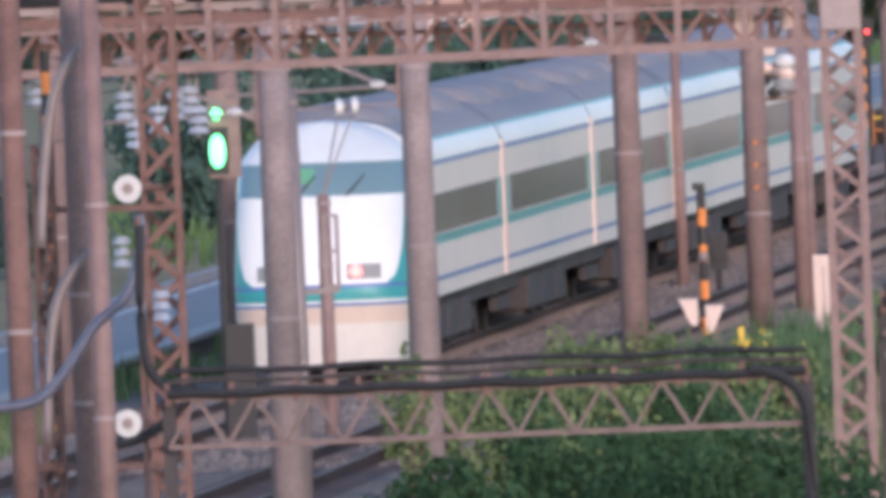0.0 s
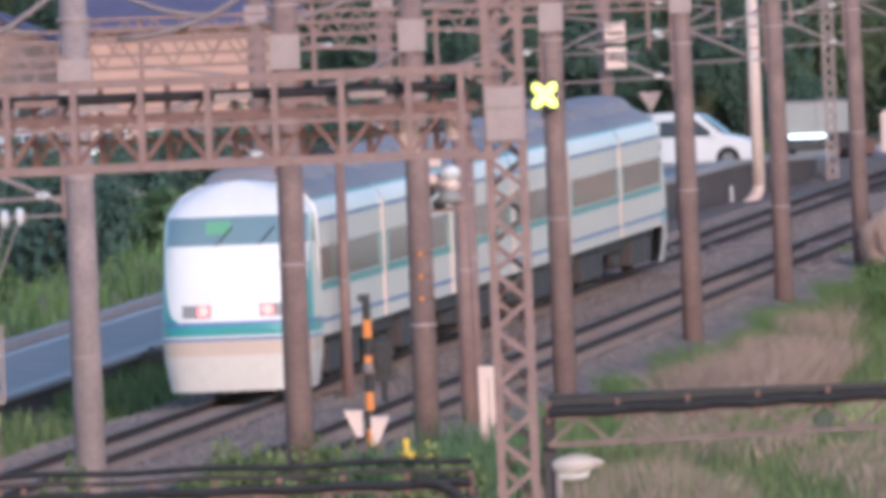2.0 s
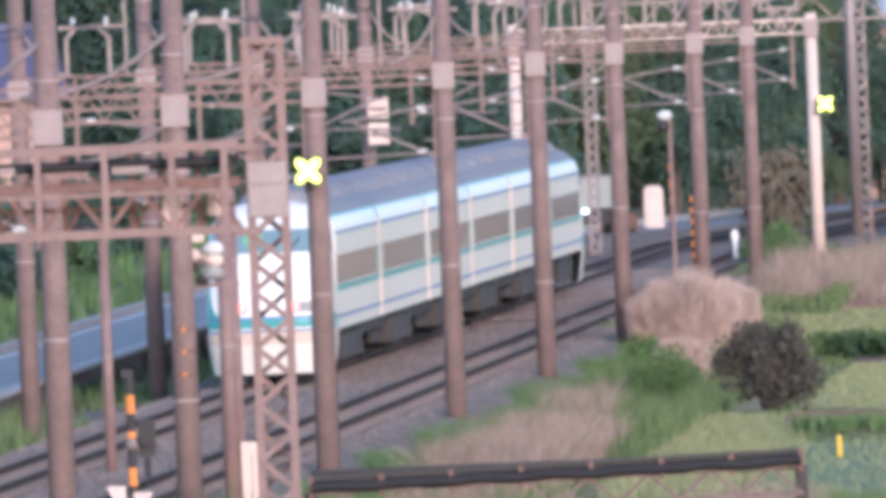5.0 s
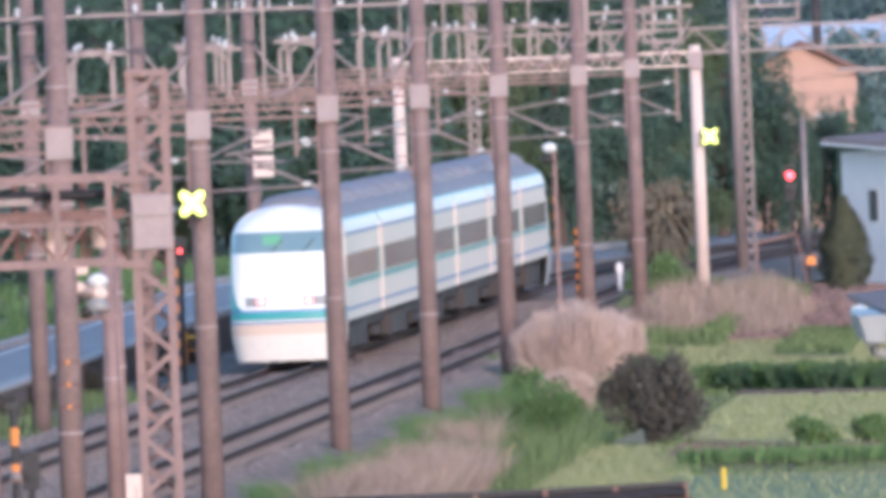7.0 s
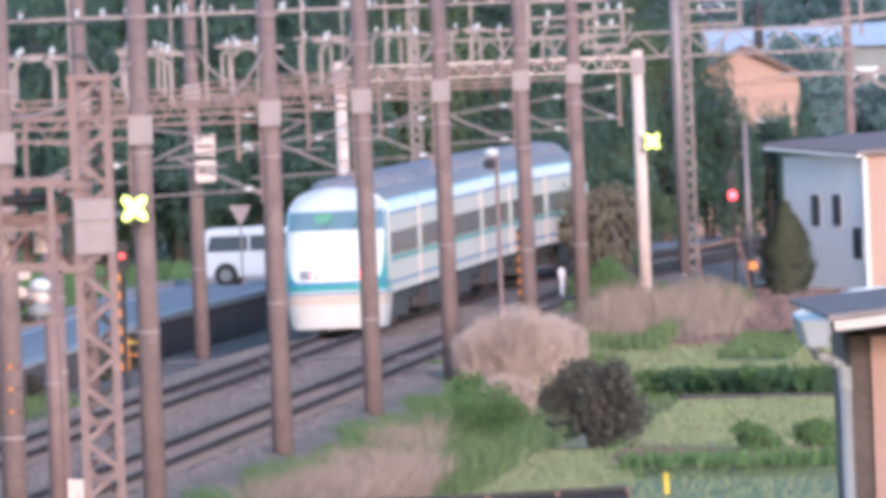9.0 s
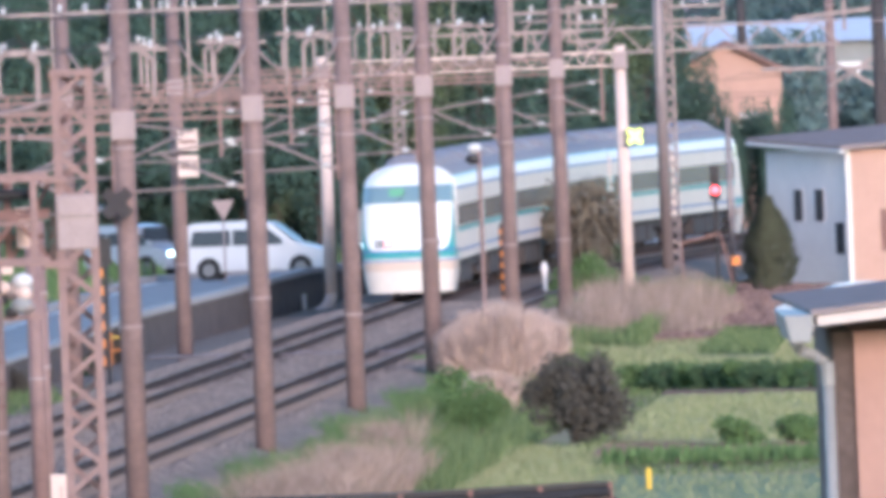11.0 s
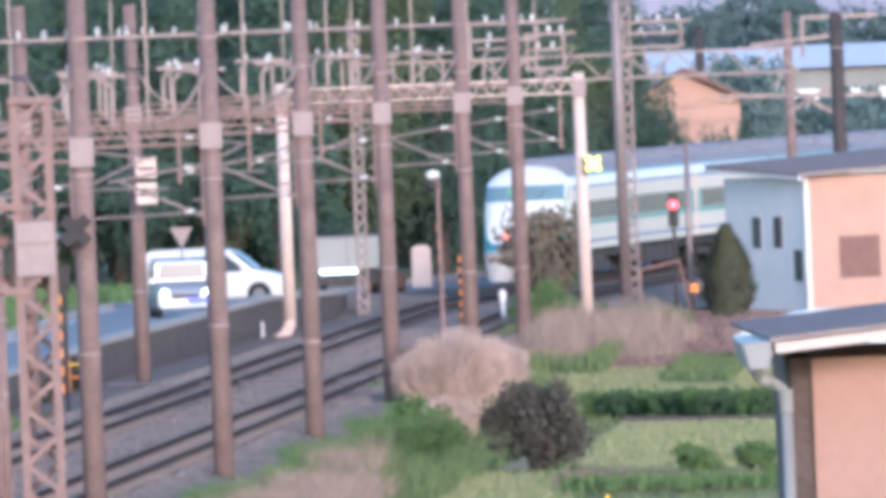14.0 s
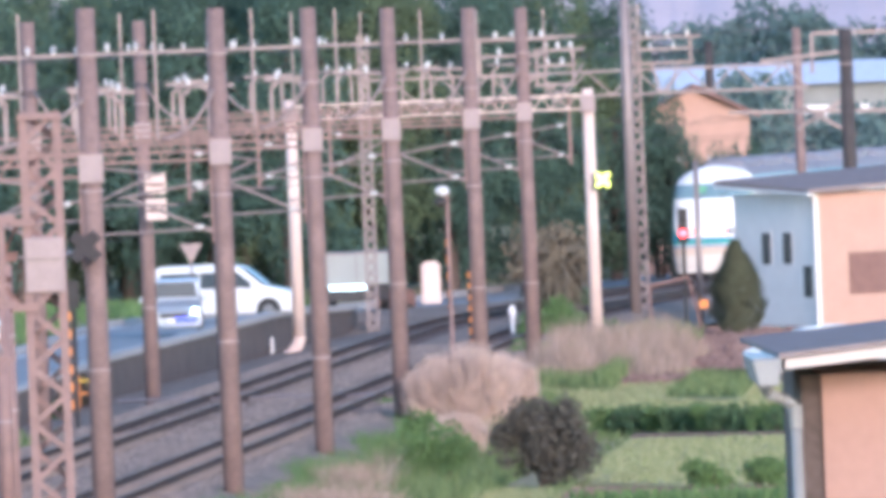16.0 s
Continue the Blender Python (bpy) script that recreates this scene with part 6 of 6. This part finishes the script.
for z in (0.3, 0.65):
    part("rail", bar(B(), (-0.42, 0, z), (0.42, 0, z), 0.12, 0.05), M_YEL if z > 0.5 else M_ORANGE, t)
a = (2.07, 705, 0.12)
t = thing("red_machine", a, "small reddish machine beside the pale truck", "machine")
bm = box(B(), (-0.7, 0, -0.4), (0.7, 0.8, 0.35))
bmesh.ops.bevel(bm, geom=bm.edges[:], offset=0.12, segments=2, affect="EDGES")
part("body", bm, M_RUST, t)
for x in (-0.45, 0.45):
    part("wheel", rod(B(), (x, -0.05, -0.42), (x, 0.1, -0.42), 0.25, None, 12), M_TYRE, t)
a = (3.44, 730, 0.67)
t = thing("pink_stone", a, "pinkish upright stone slab beyond the crossing", "stone")
bm = box(B(), (-0.35, 0, -1.2), (0.35, 0.3, 0.45))
bmesh.ops.bevel(bm, geom=bm.edges[:], offset=0.1, segments=2, affect="EDGES")
part("slab", bm, M_PALE, t)

# trackside lamp, street lamp
a = (2.98, 548, 4.97)
t = thing("trackside_lamp", (a[0], a[1], -0.8), "pale lamp head on a dark post", "lamp")
part("post", rod(B(), (0.12, 0, 0), (0.12, 0, a[2] + 0.7), 0.06, None, 10), M_STEEL, t)
part("head", ball(B(), (0, 0, a[2] + 0.8), 0.2, 12, (1, 0.7, 0.7)), M_PORC, t)
part("bowl", ball(B(), (-0.05, 0, a[2] + 0.5), 0.2, 12, (1, 0.7, 0.7)), M_INK, t)
a = (-2.52, 205, 3.31)
t = thing("street_lamp", (a[0], a[1], -1.0), "pale cobra-head street lamp on a grey post", "street lamp")
hh = a[2] + 1
part("post", rod(B(), (0, 0, 0), (0, 0, hh), 0.05, 0.045, 10), M_GALV, t)
bm = ball(B(), (0.2, 0, hh + 0.02), 0.28, 14, (1, 0.5, 0.42))
for v in bm.verts:
    if v.co.x > 0.2:
        v.co.z += (v.co.x - 0.2) * 0.15
        v.co.z = hh + 0.02 + (v.co.z - hh - 0.02) * (1 - 0.6 * (v.co.x - 0.2) / 0.28)
part("head", bm, M_LAMP, t, "pale beige lamp head", smooth=True)
part("glass", ball(B(), (0.15, 0, hh - 0.07), 0.14, 12, (1.2, 0.6, 0.5)), M_TRIM, t)

# thin steel posts near the line
for a, r, h, m, lab in (((-8.65, 384.9, -0.4), 0.10, 4.6, M_STEEL, "slim pinkish steel post beside the track"), ((-6, 362.7, -0.4), 0.14, 5.6, M_STEEL, "pinkish steel post with side boxes"),
                        ((-10.87, 262, 2.26), 0.09, 5.5, M_GALV, "slim grey steel post with a step frame"), ((-12.04, 290, 2.14), 0.12, 4.2, M_STEEL, "short pinkish steel post"),
                        ((-12.02, 300, 2.39), 0.10, 3.4, M_STEEL, "short steel post with a grey cap"), ((-5.87, 364.5, -0.4), 0.09, 5.3, M_STEEL, "pale slim post with side boxes")):
    pole((a[0], a[1]), h, r, "steel_post", m, lab, 2, "slim steel posts")
a = (-5.42, 345, 0.87)
t = thing("cable_cabinet", (a[0], a[1], -0.9), "orange-pink steel cabinet beside a post", "cabinet")
part("case", box(B(), (-0.12, -0.1, 0), (0.22, 0.15, 2.1)), M_PALE, t)
part("door_line", box(B(), (0.04, -0.11, 0.2), (0.06, -0.1, 1.9)), M_STEEL, t)
a = (-10.43, 262, 3.37)
t = thing("step_frame", a, "grey steel step frame on a slim post", "frame")
for x in (-0.07, 0.09):
    part("rail", bar(B(), (x, 0, -0.5), (x, 0, 0.48), 0.05), M_GALV, t)
for z in (-0.45, 0.0, 0.46):
    part("rung", bar(B(), (-0.09, 0, z), (0.1, 0, z), 0.04), M_GALV, t)
part("arm", bar(B(), (-0.45, 0.02, -0.52), (0.1, 0.02, -0.5), 0.07), M_GALV, t)
a = (-6.06, 345, 4.35)
t = thing("loudspeaker_cluster", a, "white and dark loudspeakers on a post", "loudspeaker")
part("horn", ball(B(), (0, 0, 0), 0.2, 12, (1.1, 0.8, 0.8)), M_GALV, t)
for x, z, r, m in ((0.15, -0.25, 0.17, M_GUTTER), (-0.18, 0.06, 0.13, M_PALE), (0.18, 0.16, 0.16, M_PORC), (0.2, -0.05, 0.13, M_PALE), (0.24, -0.3, 0.13, M_GALV), (-0.2, -0.16, 0.11, M_INK), (-0.02, -0.36, 0.11, M_INK)):
    part("horn", ball(B(), (x, -0.12, z), r, 12, (1.15, 0.8, 0.85)), m, t, smooth=True)
part("case", box(B(), (-0.3, -0.1, 0.28), (0.02, 0.1, 0.46)), M_PALE, t, "pale peach case")
part("crossbar", bar(B(), (-0.3, 0, -0.48), (0.6, 0, -0.44), 0.07), M_STEEL, t)
q = (-6, 362.7, -0.4)
part("arm", bar(B(), (0, 0, 0), (q[0] - a[0], q[1] - a[1], -0.2), 0.05), M_GALV, t)

t = thing("horn_loudspeaker", (-9.0, 384.6, 4.42), "black horn loudspeaker on top of a slim post", "loudspeaker")
part("horn", ball(B(), (0, 0, 0), 0.2, 14, (1.5, 0.9, 0.85)), M_INK, t, smooth=True)
part("mouth", rod(B(), (-0.28, -0.05, 0.02), (-0.12, -0.02, 0.02), 0.17, 0.1, 14), M_INK, t)
part("arm", bar(B(), (0, 0, -0.05), (0.35, 0.3, -0.1), 0.05), M_GALV, t)
for py in (344.5,):
    for z in (2.4, 2.78, 3.16):
        t = thing("reflector", (line_x(py) + 5.85, py - 0.225, z), "small orange reflector strapped to a pole", "reflector", "pole reflectors")
        part("disc", rod(B(), (0, -0.03, 0), (0, 0.03, 0), 0.035, None, 10), M_ORANGE, t)
        part("strap", rod(B(), (0, 0.225, -0.02), (0, 0.225, 0.02), 0.222, None, 16), M_RUST, t)

# near poles, brackets and cables of the yard
pole((-11.33, 205, 4.98), 7.9, 0.13, "rusty_pole", M_RUST, "red-brown rusty steel pole in the yard", 4, "")
pole((-11.14, 215, 4.75), 10.5, 0.19, "yard_pole", M_CONC, "pinkish grey concrete pole in the yard", 4, "")
pole((-10.97, 214, 4.17), 7.2, 0.11, "yard_pole", M_STEEL, "pinkish steel pole beside the concrete pole", 2, "")
a = (-10.47, 218, 4.66)
mast((a[0], a[1]), -1.0, 7.35, 0.36, 0.36, M_RUST, "rusty lattice mast in the yard", "lattice_mast", 0.06)
a = (-11.63, 216, 3.43)
mast((a[0], a[1]), -1.0, 5.6, 0.2, 0.3, M_RUST, "narrow rusty lattice post in the yard", "lattice_mast", 0.045)
a = (-11.72, 217, 4.31)
striped_post((a[0] + 0.1, a[1], -1.0), 7.6, 0.05, "orange and black striped yard post", 33)
for pts, rr in ((((-10.88, 214.6, 6.88), (-11.21, 214.6, 6.53), (-11.42, 214.6, 6.09), (-11.55, 214.6, 5.26), (-11.6, 214.6, 4.54)), (0.03, 0.055, 0.06, 0.055, 0.05)),
                (((-10.92, 214.6, 4.72), (-11.2, 214.6, 4.38), (-11.43, 214.6, 4.03), (-11.55, 214.6, 3.46), (-11.62, 214.6, 2.45)), (0.03, 0.06, 0.06, 0.05, 0.045))):
    t = thing("curved_horn", pts[0], "pale curved steel bracket arm on a pole", "bracket", "bracket arms")
    o = Vector(pts[0])
    path = [p - o for p in smooth_path(pts, 4)]
    part("arm", tube(B(), path, [rr[min(4, i // 4)] for i in range(len(path))]), M_GALV, t, smooth=True)
    k = pts[3]
    part("clamp", bar(B(), Vector(k) - o, Vector((k[0], k[1] + 1.4, k[2])) - o, 0.05), M_RUST, t)
bm = B()
c = [Vector(w) for w in ((-9.94, 202, 5.1), (-9.93, 202, 4.82), (-10.08, 202, 4.32), (-10.43, 202, 4), (-10.7, 202, 3.61), (-10.99, 202, 3.31), (-11.39, 202, 3.23), (-12.07, 202, 3.26))]
o = c[0].copy()
bm = tube(bm, [p - o for p in smooth_path(c)], 0.055)
t = thing("hanging_cable", o, "thick grey-blue hanging cable", "cable")
part("cable", bm, M_CABLE, t, smooth=True)
bm = B()
c = [Vector(w) for w in ((-9.89, 201, 5.01), (-9.91, 201, 4.11), (-9.85, 201, 3.61), (-9.65, 201, 3.37), (-9.4, 201, 3.36), (-9.83, 201, 2.96), (-10.2, 201, 2.84))]
o = c[0].copy()
bm = tube(bm, [p - o for p in smooth_path(c)], 0.045)
t = thing("black_cable_loop", o, "black cable looping onto the gantry from a thin riser", "cable")
part("riser", rod(B(), (-0.02, 0.07, 0.08), (-0.02, 0.07, -6.1), 0.03, None, 8), M_RUST, t, "thin rusty riser post")
part("riser_hook", bar(B(), (-0.02, 0.07, 0.06), (-0.05, 1.0, 0.08), 0.03), M_RUST, t)
part("cable", bm, M_BLACK, t, smooth=True)
m = (-10.47, 218, 4.66)
for p in ((-10.78, 217, 5.09), (-10.88, 217, 2.58)):
    t = thing("disc_insulator", p, "pale round disc insulator on a yard mast", "insulator", "disc insulators")
    part("disc", rod(B(), (0, -0.04, 0), (0, 0.04, 0), 0.15, 0.13, 18), M_PORC, t)
    part("hub", rod(B(), (0, -0.06, 0), (0, 0.06, 0), 0.06, None, 12), M_GALV, t)
    part("arm", bar(B(), (0, 0.06, 0), (m[0] - p[0], m[1] - p[1] - 0.18, 0), 0.05), M_RUST, t)
for p in ((-12.95, 240, 5.85), (-11.92, 240, 5.64), (-11.53, 240, 5.46), (-11.15, 240, 5.68), (-11.06, 240, 5.44), (-11.32, 240, 5.62), (-11.8, 240, 5.3)):
    t = thing("string_insulator", p, "bluish white porcelain insulator string under the beam", "insulator", "insulator strings")
    for k in range(3):
        part("shed", rod(B(), (0, 0, -0.14 + k * 0.12), (0, 0, -0.06 + k * 0.12), 0.13, 0.09, 12), M_STRING, t)
    part("hanger", rod(B(), (0, 0, -0.2), (0, 0, 6.12 - p[2]), 0.025, None, 8), M_GALV, t)
for p in ((-10.92, 218, 4.38), (-10.47, 217, 3.81)):
    t = thing("string_insulator", p, "bluish white porcelain insulator on a yard mast", "insulator", "insulator strings")
    for k in range(3):
        part("shed", rod(B(), (0, 0, -0.14 + k * 0.12), (0, 0, -0.06 + k * 0.12), 0.10, 0.07, 12), M_STRING, t)
    part("arm", bar(B(), (0, 0.0, 0), (m[0] - p[0], m[1] - p[1], 0), 0.04), M_RUST, t)
for p in ((-11.72, 300, 4.67), (-11.49, 300, 4.69)):
    t = thing("disc_insulator", p, "pale round disc insulator", "insulator", "disc insulators")
    part("disc", rod(B(), (-0.05, 0, 0), (0.05, 0, 0), 0.14, 0.12, 18), M_PORC, t)
    part("stay", rod(B(), (0, 0, 0), (-12.02 - p[0], 0, 3.38 - p[2]), 0.014, None, 6), M_GALV, t)
    part("hub", rod(B(), (-0.1, 0, 0), (0.1, 0, 0), 0.05, None, 12), M_GALV, t)
wire([(-13.27, 300, 4.65), (-10.46, 301, 4.69)], 0.02, "thin pale wire through disc insulators", M_GALV)

# poles and beams beyond the bend
for a, hgt, r, m in (((14.89, 791, -0.8), 8.6, 0.19, M_UNDER), ((16.68, 720, 1.96), 9.0, 0.17, M_CONC), ((17.9, 700, 2.09), 8.9, 0.24, M_UNDER), ((11.85, 660, 0.29), 4.8, 0.09, M_GALV)):
    pole((a[0], a[1]), hgt, r, "far_pole", m, "dark grey pole beyond the bend", 2, "poles beyond the bend")
for a, b in (((13.9, 705, 6.14), (19.4, 705, 6.01)), ((16.44, 704, 6.23), (18.26, 704, 5.18)), ((16.26, 706, 5.45), (18.27, 706, 6.65)), ((16.91, 707, 8.77), (19.53, 707, 8.76)), ((16.91, 707, 8.77), (16.89, 707, 7.39)), ((15.07, 706, 7.86), (18.14, 706, 8.13))):
    t = thing("bracket_beam", a, "pale grey steel overhead bracket beam", "bracket", "bracket beams")
    part("beam", bar(B(), (0, 0, 0), Vector(b) - Vector(a), 0.13), M_GALV, t)

# cable crossing the tracks: a pale pipe laid across
a, b = (-5.84, 535.4, -0.16), (1.52, 528.7, -0.16)
t = thing("cross_pipe", a, "pale pipe laid across the tracks", "pipe")
part("pipe", rod(B(), (0, 0, 0.03), Vector(b) - Vector(a) + Vector((0, 0, 0.03)), 0.05, None, 8), M_GALV, t)

# sleepers under the nearer track, one piece each
for off in (0.0, TRACK_GAP):
    first = None
    group = thing("sleeper_row", (0, 0, 0), "row of grey concrete sleepers in ballast", "sleepers", "sleeper rows")
    for i in range(290):
        y = 300 + i * 0.66
        if first is None:
            bm = box(B(), (-1.0, -0.12, -0.20), (1.0, 0.12, -0.145))
            first = part("sleeper", bm, M_SLEEPER, group).data
            o = group.children[0]
        else:
            o = new("sleeper", first)
            o.parent = group
        o.matrix_basis = Matrix.Translation((line_x(y) + off, y, 0)) @ pose(0, 0, 0, 0, 0, -line_turn(y))

# ---- what moves ----
def on_line(y, off=0.0):
    return Matrix.Translation((line_x(y) + off, y, 0)) @ pose(0, 0, 0, 0, 0, -line_turn(y))


TAIL_START, SPEED = 326.0, 26.4


def ahead(y, s):
    """The distance reached s metres further along the line."""
    n = 40
    for i in range(n):
        y += s / n * math.cos(radians(line_turn(y)))
    return y


def motions():
    ts = [i * 0.5 for i in range(33)]
    for i, car in enumerate(cars):
        rows = []
        for t in ts:
            y = ahead(TAIL_START, SPEED * t - 0.2 * max(0.0, t - 12.0) ** 2 + CAR * i)
            f = ahead(y, CAR)
            a = math.atan2(line_x(f) - line_x(y), f - y)
            rows.append((t, Matrix.Translation((line_x(y), y, 0)) @ pose(0, 0, 0, 0, 0, -math.degrees(a))))
        walk(car, rows)
    # the red light of the crossing flashes between its upper and lower lamp
    high, low = pose(0, -0.16, HEAD), pose(0, -0.16, HEAD - 0.48)
    rows, up = [(0.0, low)], False
    for k in range(-16, 10):
        t = min(10.415 + 0.62 * k, 15.97)
        rows += [(t - 0.01, high if up else low), (t + 0.01, low if up else high)]
        up = not up
    walk(flash, rows + [(16.0, high if up else low)])
    # the near cross signal ends its warning: its lit lobes draw back into the case
    for lobe in near_lobes:
        walk(lobe, [(0.0, pose(0, 0, 0)), (10.4, pose(0, 0, 0)), (10.5, pose(0, 0.15, 0)), (16.0, pose(0, 0.15, 0))])
    # the small red signal goes out: its lit lens draws back into the head
    for lens in red_signal.children:
        if lens.name.startswith("lens"):
            walk(lens, [(0.0, pose(0, 0, 0)), (10.55, pose(0, 0, 0)), (10.65, pose(0, 0.2, 0)), (16.0, pose(0, 0.2, 0))])
    # the small van comes along the road towards the crossing
    walk(car_kei, [(t, Matrix.Translation((x, y, road_z(y) + max(0.0, min(0.44, (-6.4 - x) * 0.12)))) @ pose(0, 0, 0, 0, 0, turn)) for t, x, y, turn in (
(0.0, -26.0, 688, -4), (9.0, -15.5, 687, -6), (10.3, -10.8, 684, -14), (11.0, -7.45, 664, -34), (11.5, -5.62, 643, -56), (12.0, -4.95, 638, -66), (12.5, -4.78, 634, -74), (13.5, -4.51, 630, -82), (15.0, -4.70, 626, -87), (16.0, -4.99, 624, -90))])


motions()
